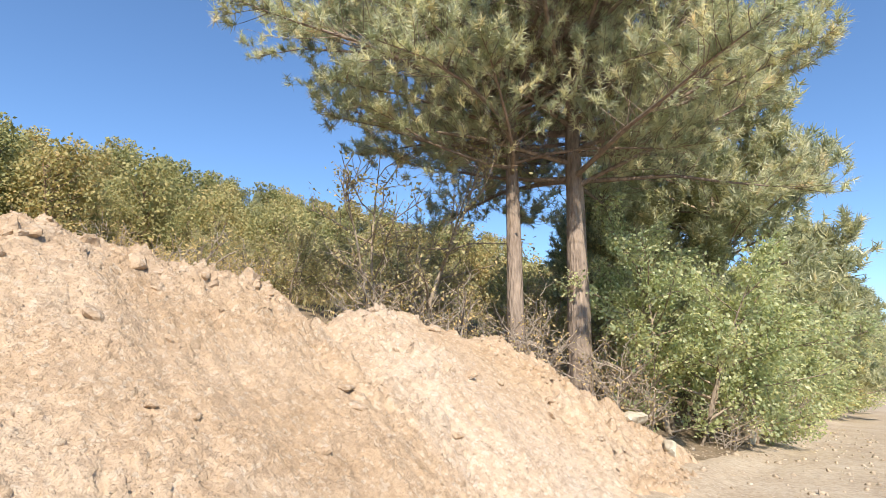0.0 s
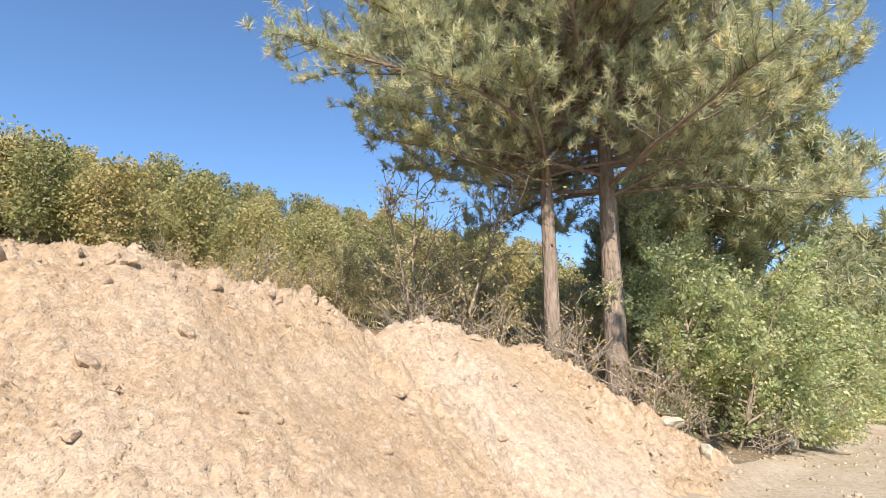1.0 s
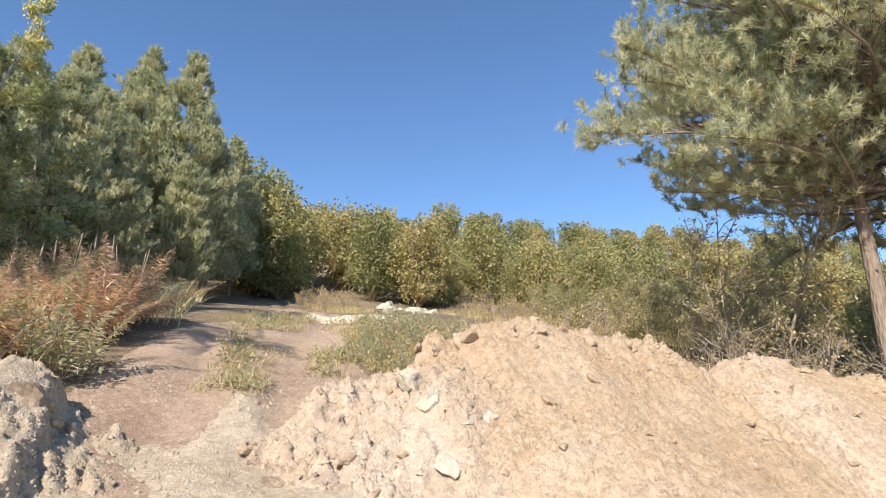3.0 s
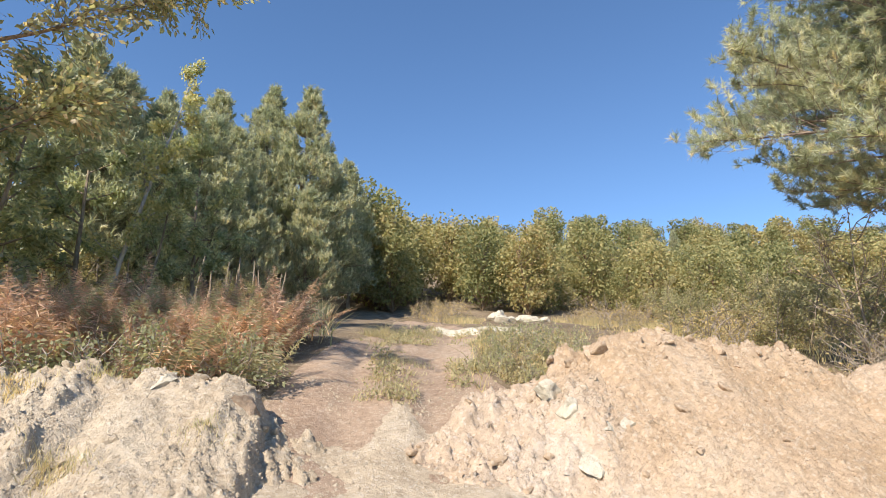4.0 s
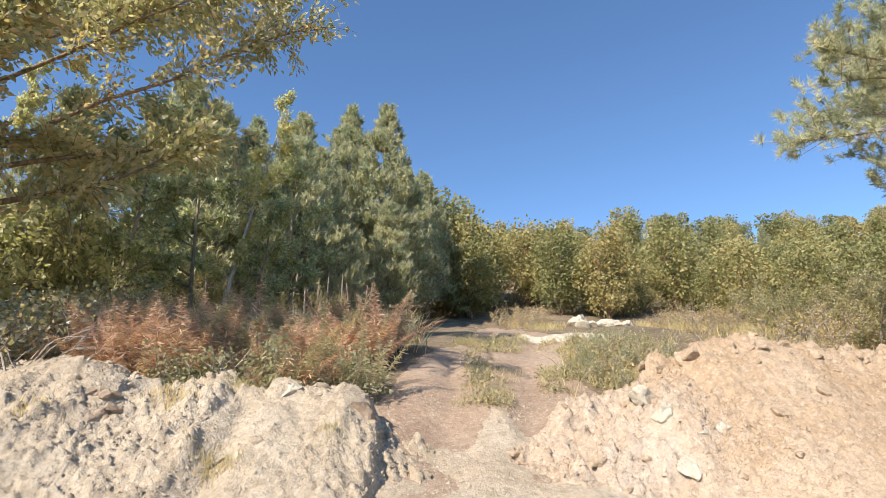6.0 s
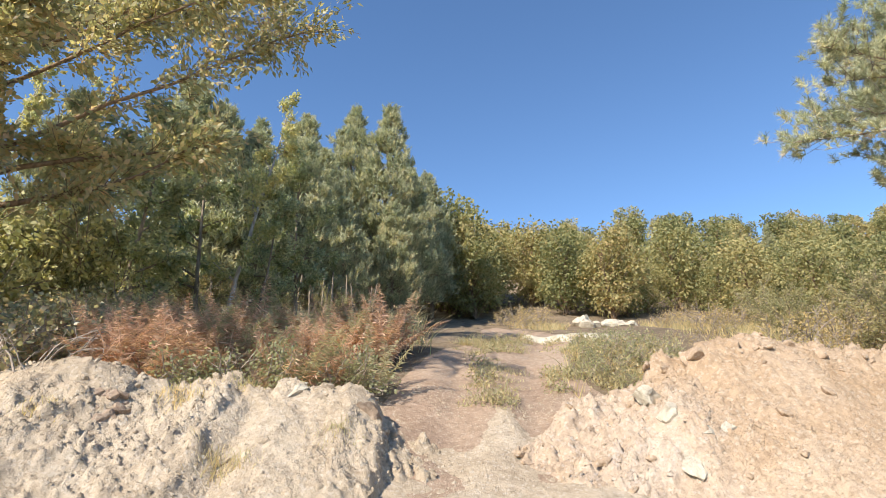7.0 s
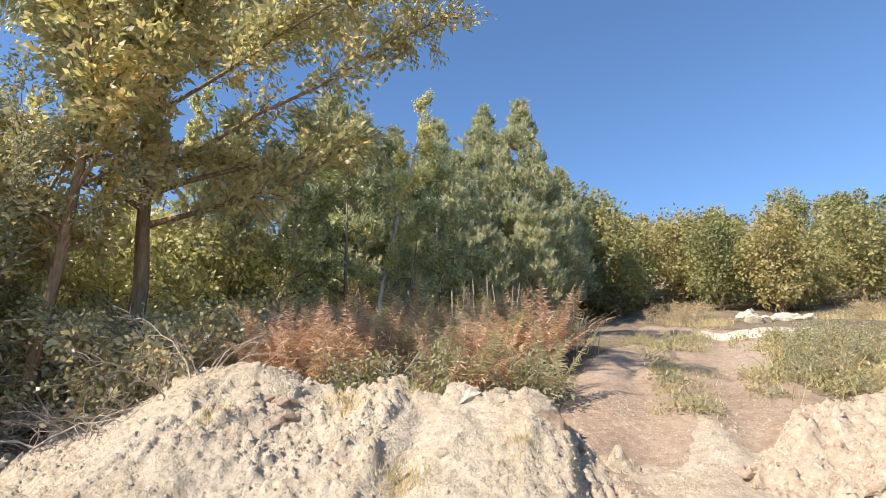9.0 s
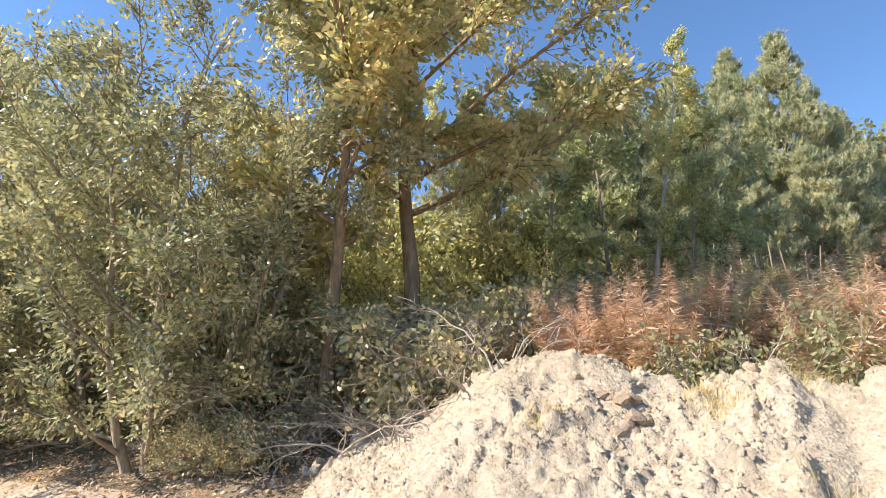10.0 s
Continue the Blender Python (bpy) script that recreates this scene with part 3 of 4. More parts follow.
def road_z(x, y):
    edge_l, edge_r = -3.0 - 1.3 * np.clip((-y - 9.5) / 2.5, 0, 1) + 0.8 * fbm(y / 3, y * 0 + 1, 3, 5), 6.2 + 0.8 * fbm(y / 3, y * 0 + 5, 3, 6)
    inside = np.clip(np.minimum(x - edge_l, edge_r - x) / 0.6, 0, 1)
    rut = -0.022 * (np.exp(-((x - 0.6) / 0.35) ** 2) + np.exp(-((x - 2.6) / 0.35) ** 2))
    return ground_z(x, y) - 0.05 + 0.1 * inside + 0.012 * fbm(x / 0.25, y / 0.25, 4, 7) + rut * inside


tagged(new("road", grid_mesh("road", np.arange(-5.4, 7.2, 0.13), steps(-14, 24, 0.13, 260), road_z, ROAD)),
       "dusty unpaved gravel road", "road", kind="structure")

def track_z(x, y):
    inside, _ = track_at(x, y)
    return ground_z(x, y) - 0.05 + 0.065 * inside + 0.02 * fbm(x / 0.3, y / 0.3, 4, 9)


tagged(new("dirt_track", grid_mesh("dirt_track", np.arange(-26, -1.9, 0.09), np.arange(-6.4, 3.6, 0.09), track_z, TRACK)),
       "rutted pinkish dirt track climbing the slope", "track", kind="structure")

# crest lines of the heaps: (y, height, x of the crest)
CREST_RIGHT = [(-2.6, 0.8, -5.0), (-1.7, 1.45, -5.4), (-1.2, 1.82, -5.7), (-0.78, 1.93, -5.8), (-0.41, 1.96, -5.8), (-0.1, 2.2, -5.8), (0.39, 2.47, -5.8), (0.82, 2.72, -5.8), (1.37, 2.82, -5.8),
               (2.05, 2.79, -5.8), (2.75, 2.62, -5.8), (3.6, 2.55, -5.8), (4.8, 2.15, -5.8), (5.5, 1.75, -5.6), (6.7, 1.0, -5.2)]
CREST_FAR = [(3.9, 1.3, -5.8), (4.85, 2.14, -5.75), (5.5, 2.37, -5.7), (6.4, 2.34, -5.65), (7.2, 2.28, -5.5), (7.8, 2.05, -5.1), (8.5, 1.65, -4.7), (9.3, 1.15, -4.2), (10.3, 0.68, -3.8), (11.3, 0.1, -3.3)]
CREST_LEFT = [(-12.6, 0.6, -5.3), (-11.6, 0.95, -5.6), (-10.7, 1.5, -5.75), (-9.9, 1.8, -5.75), (-9.05, 2.2, -5.75), (-8.5, 2.42, -5.75), (-7.9, 2.38, -5.75), (-7.2, 2.1, -5.75), (-6.7, 2.05, -5.75),
              (-6.05, 2.14, -5.75), (-5.7, 1.97, -5.75), (-5.2, 2.07, -5.75), (-4.45, 2.05, -5.75), (-4.1, 1.86, -5.75), (-3.98, 1.55, -5.7), (-3.6, 1.25, -5.5), (-3.2, 0.95, -5.3), (-2.75, 0.6, -5.2)]


def heap_fun(crest, front, back, seed):
    ys = [c[0] for c in crest]

    def z(x, y):
        yy = y + 0.25 * fbm(x / 0.8, y / 0.8, 3, seed)
        h = np.interp(yy, ys, [c[1] for c in crest], left=-3, right=-3)
        cx = np.interp(yy, ys, [c[2] for c in crest])
        o = x - cx
        fall = np.where(o > 0, front * np.abs(o), back * np.abs(o))
        fall = np.sqrt(fall ** 2 + 0.06) - 0.245
        out = h - fall
        out = out + 0.20 * fbm(x / 0.9, y / 0.9, 4, seed + 1) + 0.06 * fbm(x / 0.2, y / 0.2, 3, seed + 2, 0.7)
        wx, wy = x + 0.12 * fbm(x * 2.2, y * 2.2, 3, seed + 5), y + 0.12 * fbm(x * 2.2, y * 2.2, 3, seed + 7)
        hb, e = facets(wx / 0.4, wy / 0.4, seed + 3)
        out = out + 0.17 * np.exp(-((o - 0.05) / 0.5) ** 2) * np.clip(1.2 * hb + 0.15, -0.2, 0.8) * np.clip(e * 4, 0, 1)
        out = out + 0.08 * fbm(y / 0.3, x / 1.6, 3, seed + 6) * np.clip(o / 0.8, 0, 1)
        patch = np.clip(2.6 * vnoise(x / 1.1, y / 1.1, seed + 4) - 0.55, 0.12, 1.25)
        for size, amp, cut in ((0.36, 0.10, 0.20), (0.17, 0.062, 0.10), (0.09, 0.036, 0.02)):
            hb, e = facets(wx / size, wy / size, seed + int(size * 20))
            out = out + amp * np.clip((hb - cut) * 3.5, 0, 1) * np.clip(e * 4, 0, 1) * patch
        out = out + 0.2 * np.abs(fbm(wx / 0.6, wy / 0.6, 3, seed + 10, 0.5)) + 0.06 * np.abs(fbm(wx / 0.18, wy / 0.18, 2, seed + 11, 0.5)) - 0.02
        crack = np.exp(-(fbm(wx / 0.8, wy / 0.8, 4, seed + 8) / 0.008) ** 2) * np.clip(4 * vnoise(x / 0.9, y / 0.9, seed + 9) - 2.2, 0, 1)
        out = out - 0.06 * crack
        out = out - 0.01 + 0.36 * np.exp(-((x + 4.4) / 0.5) ** 2 - ((y + 0.45) / 0.45) ** 2)
        out = out + 0.24 * np.exp(-((x + 4.75) / 0.7) ** 2 - ((y + 0.2) / 0.5) ** 2) - 0.15 * np.exp(-((x + 4.4) / 0.6) ** 2 - ((y - 2.6) / 0.8) ** 2) + 0.28 * np.exp(-((x + 3.9) / 0.7) ** 2 - ((y - 4.8) / 0.6) ** 2)
        return np.maximum(out, ground_z(x, y) - 0.25)
    return z


def heap(name, crest, front, back, seed, mat, label):
    fun = heap_fun(crest, front, back, seed)
    ys = np.arange(crest[0][0] - 0.4, crest[-1][0] + 0.4, 0.028)
    xs = np.concatenate([np.arange(-8.4, -6.3, 0.12), np.arange(-6.3, -1.6, 0.028)])
    me = grid_mesh(name, xs, ys, fun, mat)
    bm = bmesh.new()
    bm.from_mesh(me)
    z = ground_z(np.array([v.co.x for v in bm.verts]), np.array([v.co.y for v in bm.verts]))
    for v, g in zip(list(bm.verts), z):
        v.tag = bool(v.co.z < g - 0.2)
    bmesh.ops.delete(bm, geom=[f for f in bm.faces if all(v.tag for v in f.verts)], context="FACES")
    bm.to_mesh(me)
    bm.free()
    return tagged(new(name, me), label, "earth mound", "earth mounds along the road"), fun


heap_right, FUN_RIGHT = heap("earth_mound", CREST_RIGHT, 0.80, 0.75, 1, EARTH_ORANGE, "tall heap of dumped orange earth and rubble beside the road")
heap_far, FUN_FAR = heap("earth_mound", CREST_FAR, 0.76, 0.75, 4, EARTH_ORANGE, "cream-coloured heap of dumped earth below the pines")
heap_left, FUN_LEFT = heap("earth_mound", CREST_LEFT, 0.60, 0.8, 7, EARTH_PALE, "pale clay heap with cracked crumbly faces")

# ---- trees ----
def put(ob, x, y, sink=0.0, turn=0.0, size=1.0, z=None):
    ob.matrix_basis = pose(x, y, float(ground_z(x, y)) - sink if z is None else z, 0, 0, turn) @ Matrix.Scale(size, 4)
    return ob


def again(ob, x, y, turn, size, sink=0.0):
    """A further copy of a plant at its own place, turn and size."""
    c = copy_thing(ob, pose(0, 0, 0))
    return put(c, x, y, sink, turn, size)


NEAR_PINE = dict(rise=1.0, whorls=13, per=7, shoots=3, n=32, length=0.175, width=0.0175, inner=0.12, lift=0.02, tufts=26, dense=9.0, single=True, spread_top=0.92, droop=-0.03, mats=(PINE_BARK, NEEDLE_NEAR), group="tall pines beside the road", shoot=0.19, forward=0.8, ragged=0.5, steep=(-0.35, 1.15))
pine_a = put(pine(11, 11.0, 0.17, 4.6, 5.8, name="pine_tree", label="tall pine with grey-brown trunk and long pale needles", **NEAR_PINE), -5.6, 9.35)
pine_b = put(pine(12, 11.5, 0.23, 4.7, 5.9, name="pine_tree", label="thick-trunked tall pine with wide drooping crown", **NEAR_PINE), -4.72, 10.15)

MID = dict(whorls=15, per=6, shoots=4, n=6, length=0.19, width=0.036, mats=(GREY_BARK, NEEDLE), spread_top=0.02, shoot=0.26, droop=0.0)
FAR = dict(whorls=24, per=8, shoots=3, n=8, length=0.26, width=0.05, rise=1.5, cone=0.9, mats=(GREY_BARK, NEEDLE), spread_top=0.0, shoot=0.3, droop=0.02, dense=5.5, ragged=0.35)
GROVE = "pines of the grove"
LBL = "dark green pine of the grove with dense conical crown"
p1 = put(pine(21, 14.6, 0.17, 1.8, 4.3, name="pine_tree", label=LBL, group=GROVE, **FAR), -32.5, -5.4)
p2 = put(pine(22, 10.0, 0.12, 1.3, 3.0, name="pine_tree", label=LBL, group=GROVE, **{**FAR, "whorls": 17, "width": 0.044, "length": 0.26}), -20.3, -13.6, 0, 0, 1.08)
p3 = put(pine(23, 14.0, 0.16, 1.6, 4.1, name="pine_tree", label=LBL, group=GROVE, **FAR), -32.5, -11.1)
for src, x, y, turn, size in [(p1, -33.0, -7.9, 80, 1.03), (p3, -42.0, -1.7, 140, 0.86), (p1, -38.0, -3.2, 200, 0.8), (p2, -20.8, -12.2, 30, 0.98), (p2, -24.8, -9.2, 250, 0.93), (p2, -12.1, -13.1, 300, 0.66),
                              (p3, -28.5, -9.0, 10, 0.74), (p1, -27.0, -12.5, 60, 0.78), (p3, -36.5, -9.8, 110, 0.9), (p2, -26.0, -6.9, 170, 0.66), (p2, -29.5, -4.6, 220, 0.72), (p2, -34.0, -3.4, 20, 0.95), (p3, -30.0, -14.5, 90, 0.8), (p2, -22.5, -10.6, 130, 0.9)]:
    again(src, x, y, turn, size)
p4 = put(pine(24, 9.4, 0.2, 0.9, 4.1, name="pine_tree", label="broad dark pine behind the roadside bushes", group="pines down the road", **{**MID, "shoots": 6, "n": 9, "dense": 8.0, "spread_top": 0.3, "forward": 0.9, "tufts": 14, "width": 0.04, "length": 0.24}), -4.4, 19.8, 0, 0, 1.25)
for x, y, turn, size in [(-2.6, 26.5, 90, 0.7), (-7.2, 22.5, 40, 1.1), (-7.0, 17.0, 200, 0.6), (-3.2, 31, 10, 0.85)]:
    again(p4, x, y, turn, size)
again(p2, -4.2, 41, 120, 0.9)
again(p2, -4.0, 54, 10, 0.9)
again(p2, -1.5, 74, 60, 1.0)
again(p2, 1.8, 88, 150, 1.1)
again(p2, -3.5, 64, 260, 1.0)

oak_s = put(broadleaf(31, 8.6, 0.12, 0.28, 3.0, 14, 15000, (0.15, 0.075), "oak_tree", "slender autumn tree with leaning brown trunk", (OAK_BARK, OAK), group="autumn trees beside the brambles", single=True, lean=(0.0, 0.0), limb_r=0.36, up=1.5, twig_mult=9), -6.1, -12.1)
oak_t = put(broadleaf(32, 9.4, 0.14, 0.33, 6.6, 30, 50000, (0.14, 0.07), "oak_tree", "autumn tree with yellowing leaves and dark trunk", (OAK_BARK, OAK), group="autumn trees beside the brambles", single=True, lean=(-0.02, 0.10), limb_r=0.36, up=1.2, twig_mult=13, toward=(0.1, 0.4)), -7.6, -11.7, 0, 0, 1.12)
yb = put(broadleaf(33, 9.2, 0.07, 0.2, 1.1, 15, 5000, (0.12, 0.065), "birch_tree", "slim birch with yellow-green leaves among the pines", (WHITE_BARK, YELLOW_LEAF), up=1.8), -13.3, -8.7, 0, 0, 0.97)
green_tree = put(broadleaf(34, 6.7, 0.07, 0.2, 1.8, 13, 7000, (0.15, 0.065), "cherry_tree", "dark green broadleaf tree with hanging leaves before the pines", (GREY_BARK, GREEN_LEAF), up=1.2, hang=0.03), -11.2, -10.8)
again(green_tree, -14.6, -9.9, 130, 1.05)
again(green_tree, -16.4, -7.4, 250, 0.95)
again(green_tree, -13.6, -8.0, 40, 0.7)
for n, (x, y, s) in enumerate([(-12, -16, 1.0), (-15, -19, 1.1), (-10, -20, 1.0), (-18, -15, 1.0), (-9, -26, 1.1), (-14, -25, 1.2)]):
    again(yb, x, y, n * 70, s)

bush_a = put(broadleaf(41, 5.2, 0.05, 0.10, 1.9, 12, 30000, (0.08, 0.05), "leafy_bush", "large light green leafy bush beside the road", (GREY_BARK, BUSH_LEAF), "bush", "bushes by the road", stems=5, up=0.7), -3.4, 11.8)
bush_b = put(broadleaf(42, 3.6, 0.04, 0.08, 1.7, 9, 18000, (0.082, 0.048), "leafy_bush", "rounded green leafy bush with dry lower twigs", (GREY_BARK, BUSH_LEAF), "bush", "bushes by the road", stems=5, up=0.6), -2.7, 14.5)
again(bush_b, -3.0, 17.6, 120, 1.1)
again(bush_b, -2.7, 21.0, 200, 1.05)
again(bush_b, -2.6, 26.0, 300, 1.1)
again(bush_b, -2.6, 33.0, 20, 1.3)
shrub = put(broadleaf(43, 5.0, 0.035, 0.12, 1.3, 10, 2200, (0.065, 0.036), "thin_shrub", "thin half-bare shrub with few yellowing leaves", (GREY_BARK, SLOPE_LEAF), "shrub", "thin shrubs under the pines", stems=4, up=1.0, twig_mult=10), -7.5, 8.2, 0, 0, 1.3)
again(shrub, -8.1, 9.2, 90, 0.85)
again(shrub, -6.8, 9.0, 200, 0.62)
again(shrub, -6.2, 11.4, 20, 0.7)
willow = put(broadleaf(44, 7.4, 0.06, 0.04, 2.5, 17, 62000, (0.085, 0.036), "willow_bush", "tall grey-green willow bush with narrow leaves", (GREY_BARK, WILLOW_LEAF), "bush", "", stems=6, up=0.9, low=0.3), -4.9, -14.3, 0, 0, 1.2)
again(willow, -5.6, -16.8, 140, 1.3)
again(willow, -4.2, -20.0, 250, 1.2)
again(oak_s, -6.8, -23.5, 300, 1.2)

G_HILL = "trees of the wooded hillside"
L_HILL = "autumn green and yellow tree of the wooded hillside"
kinds = [hill_tree(60 + k, 5.4, 20 + 3 * k, 70, (0.30, 0.20), "forest_tree", L_HILL, (OAK_BARK, HILL_LEAF), G_HILL) for k in range(4)]
edge = [hill_tree(66 + k, 6.8, 34 + 4 * k, 110, (0.23, 0.155), "forest_tree", "autumn green tree at the edge of the wood", (OAK_BARK, HILL_LEAF), G_HILL) for k in range(3)]
rng = np.random.default_rng(5)
used = set()


def grow(kind, k, x, y, turn, size):
    """Plants the tree itself the first time and copies of it after that."""
    pick = kind[k % len(kind)]
    if pick.name in used:
        return again(pick, x, y, turn, size, 0.2)
    used.add(pick.name)
    return put(pick, x, y, 0.2, turn, size)


for row, (dx, n_row) in enumerate([(45, 24), (49, 22), (55, 24), (63, 24), (70, 26), (78, 29), (87, 31), (96, 34), (105, 36)]):
    for k in range(n_row):
        y = -16 + (k + rng.uniform(0, 1)) * (dx * 1.05 + 28) / n_row
        xe = dx + rng.uniform(-3.5, 3.5)
        grow(edge if row < 2 else kinds, k + row, -(xe - 0.25 * max(y, 0) * 0.9), y, rng.uniform(0, 360), rng.choice((0.75, 0.9, 1.0, 1.1, 1.25)))
for k, (x, y, s) in enumerate([(-6, 72, 0.9), (-9, 60, 0.9), (5, 100, 1.2), (-2, 96, 1.0), (-10, 48, 0.8), (-12, 38, 0.8), (-14, 30, 0.8)]):
    grow(edge, k, x, y, 50 * k, s)
for k in range(44):
    a, d = radians(11 + 3.3 * (k % 11)), (50, 64, 80, 97)[k // 11] + rng.uniform(-5, 5)
    grow(edge if k < 11 else kinds, k, -d * math.sin(a), d * math.cos(a), 70 * k, rng.uniform(0.9, 1.25))
grow(kinds, 3, -103, 40, 0, 1.75)
for k in range(16):
    grow(edge, k, -16 - 1.9 * k + rng.uniform(-2, 2), (-27, -21, -34, -24)[k % 4] + rng.uniform(-2, 2), 70 * k, rng.uniform(0.7, 1.0))
grow(edge, 2, -46.5, 0.2, 0, 1.75)
grow(edge, 1, -43.5, 1.0, 80, 1.35)
for x, y, turn, size in [(-88, 52, 0, 0.55), (-90, 54.5, 70, 0.5), (-86, 50, 140, 0.45), (-70, 46, 30, 0.5)]:
    again(p2, x, y, turn, size)

def thin_trunk(seed):
    """A thin pale trunk with broken side twigs, its top lost among the pines."""
    q = np.random.default_rng(seed)
    p = bent(q, (0, 0, -0.2), (0, 0, 1), 2.6, 9, 0.03)
    ob = new("young_pine", mesh_np("young_pine", *tubes([(p, np.linspace(0.06, 0.025, 9))], 7), GREY_BARK, True))
    for t in q.uniform(0.2, 0.95, 9):
        o, d = on_line(p, t)
        tw = bent(q, o, unit(q.normal(size=3) * np.array([1, 1, 0.3])), q.uniform(0.3, 0.8), 5, 0.2, -0.02)
        part("twig", mesh_np("twig", *tubes([(tw, np.linspace(0.01, 0.003, 5))], 4), TWIG, True), ob)
    return tagged(ob, "thin pale trunk of a young pine with bare twigs", "young pine", "thin trunks below the pines")


thin = [put(thin_trunk(320 + k), -21.0 - 1.1 * k, -8.3 + 0.9 * k) for k in range(3)]
for k in range(22):
    again(thin[k % 3], rng.uniform(-27, -18.5), rng.uniform(-12.5, -5.0), 60 * k, rng.uniform(0.7, 1.15))

# bracken
ferns = [put(fern(71 + k, "dry reddish-brown bracken fern with arching fronds", "bracken beside the track"), -7.0 - 0.4 * k, -5.0 - k) for k in range(3)]
green_fern = put(fern(75, "half-green bracken fern at the edge of the track", "bracken beside the track", FERN_GREEN), -6.9, -4.3)
for k in range(95):
    x, y = rng.uniform(-9.6, -6.5), rng.uniform(-10.0, -4.0)
    if y > -4.5 - 0.35 * (x + 9) and x > -8:
        continue
    again(green_fern if (y > -5.6 and k % 4 == 0) or k % 11 == 0 else ferns[k % 3], x, y, rng.uniform(0, 360), rng.uniform(0.85, 1.35))

# ---- low growth ----
def scattered(seed, n, x0, x1, y0, y1, keep=None):
    r = np.random.default_rng(seed)
    x, y = r.uniform(x0, x1, n), r.uniform(y0, y1, n)
    if keep is not None:
        ok = keep(x, y)
        x, y = x[ok], y[ok]
    return np.stack([x, y, ground_z(x, y)], -1), r


def off_track(x, y):
    c = np.interp(-x, [-v for v in TRACK_X], TRACK_Y)
    return np.abs(y - c) > 1.3


scrub_bush = put(broadleaf(51, 1.25, 0.015, 0.05, 0.55, 5, 650, (0.085, 0.036), "scrub_bush", "low dry brownish-green scrub bush", (TWIG, SCRUB_LEAF), "bush", "scrub on the slope", stems=7, up=1.2, twig_mult=2.5), -15.0, 6.0)
pts, r = scattered(81, 150, -34, -9, 2.2, 34, lambda x, y: (y < -x * 1.1 + 4) & (np.abs(y + 3.2 + 0.34 * (x - 2.6)) > 2.6))
for q in pts[:60]:
    again(scrub_bush, q[0], q[1], r.uniform(0, 360), r.uniform(0.7, 1.3))
for x, y, k in [(-8.3, 0.3, 0.4), (-9.6, 0.9, 0.45), (-10.6, 0.4, 0.35), (-8.9, 1.3, 0.45), (-10.4, 2.2, 0.45), (-8.0, 1.6, 0.45), (-9.4, 3.0, 0.6), (-7.6, 0.7, 0.4)]:
    again(scrub_bush, x, y, r.uniform(0, 360), k)
mid_bush = put(broadleaf(52, 2.6, 0.03, 0.08, 1.0, 8, 3500, (0.085, 0.05), "leafy_bush", "yellowing olive bush on the slope", (GREY_BARK, SLOPE_LEAF), "bush", "bushes on the slope", stems=5, up=0.8, twig_mult=4), -12.5, 10.5)
for x, y, s in [(-9.6, 12.2, 0.9), (-15.5, 12.5, 1.1), (-18.5, 16.0, 1.3), (-13.5, 15.5, 1.2), (-9.2, 15.8, 1.1), (-21, 21, 1.4), (-16, 20, 1.3), (-11.5, 19.5, 1.2), (-24, 15, 1.0), (-8.0, 13.4, 1.0), (-7.0, 16.8, 1.3),
                (-26, 24, 1.4), (-31, 18, 1.3), (-34, 26, 1.5), (-11.0, 8.2, 0.8), (-14, 8, 0.7), (-20, 11.5, 0.8), (-9.3, 10.0, 0.8)]:
    again(mid_bush, x, y, r.uniform(0, 360), s)

bramble = put(broadleaf(53, 1.15, 0.012, 0.02, 0.75, 6, 1700, (0.075, 0.05), "bramble_bush", "dark low bramble bush in the shade of the trees", (TWIG, BRAMBLE_LEAF), "bush", "brambles below the trees", stems=8, up=0.5, hang=0.05, twig_mult=2.5), -6.2, -10.2)
pts, r = scattered(82, 200, -10.5, -5.4, -17.5, -9.2, lambda x, y: x < -6.1 - 0.05 * (y + 9))
for q in pts[:46]:
    again(bramble, q[0], q[1], r.uniform(0, 360), r.uniform(0.9, 1.5))
for k in range(18):
    again(bramble, r.uniform(-5.6, -4.7), r.uniform(-13.6, -12.0), r.uniform(0, 360), r.uniform(0.35, 0.7))
sunny_bush = put(broadleaf(56, 2.6, 0.03, 0.08, 1.0, 8, 3500, (0.1, 0.06), "leafy_bush", "yellow-green sunlit bush behind the autumn trees", (GREY_BARK, YELLOW_LEAF), "bush", "bushes behind the brambles", stems=5, up=0.8, twig_mult=4), -10.5, -13.5, 0, 0, 1.5)
for x, y, s in [(-11.5, -15.5, 1.8), (-9.3, -16.5, 1.7), (-13, -12.4, 1.6), (-12.2, -11.0, 0.9), (-8.5, -19, 1.4), (-6.5, -21, 1.5), (-14, -15, 1.7), (-11, -18.5, 1.6), (-9.4, -13.2, 1.2), (-13, -17.5, 1.8), (-16, -13.5, 1.5)]:
    again(sunny_bush, x, y, r.uniform(0, 360), s)
for x, y, s in [(-23, -12, 1.2), (-27, -9, 1.2), (-17, -8, 0.7), (-20, -11.5, 1.0), (-22, -7, 0.8), (-16, -11, 1.0), (-38, -7, 1.6), (-40, -12, 1.8), (-36, -13, 1.8), (-15, -9, 0.6)]:
    again(mid_bush, x, y, r.uniform(0, 360), s)
verge_bush = put(broadleaf(55, 0.75, 0.008, 0.02, 0.5, 5, 900, (0.07, 0.04), "low_bush", "low green bush on the verge of the track", (TWIG, VERGE_LEAF), "bush", "low bushes beside the track", stems=7, up=0.7, twig_mult=3), -8.2, 0.1, 0, 0, 0.6)
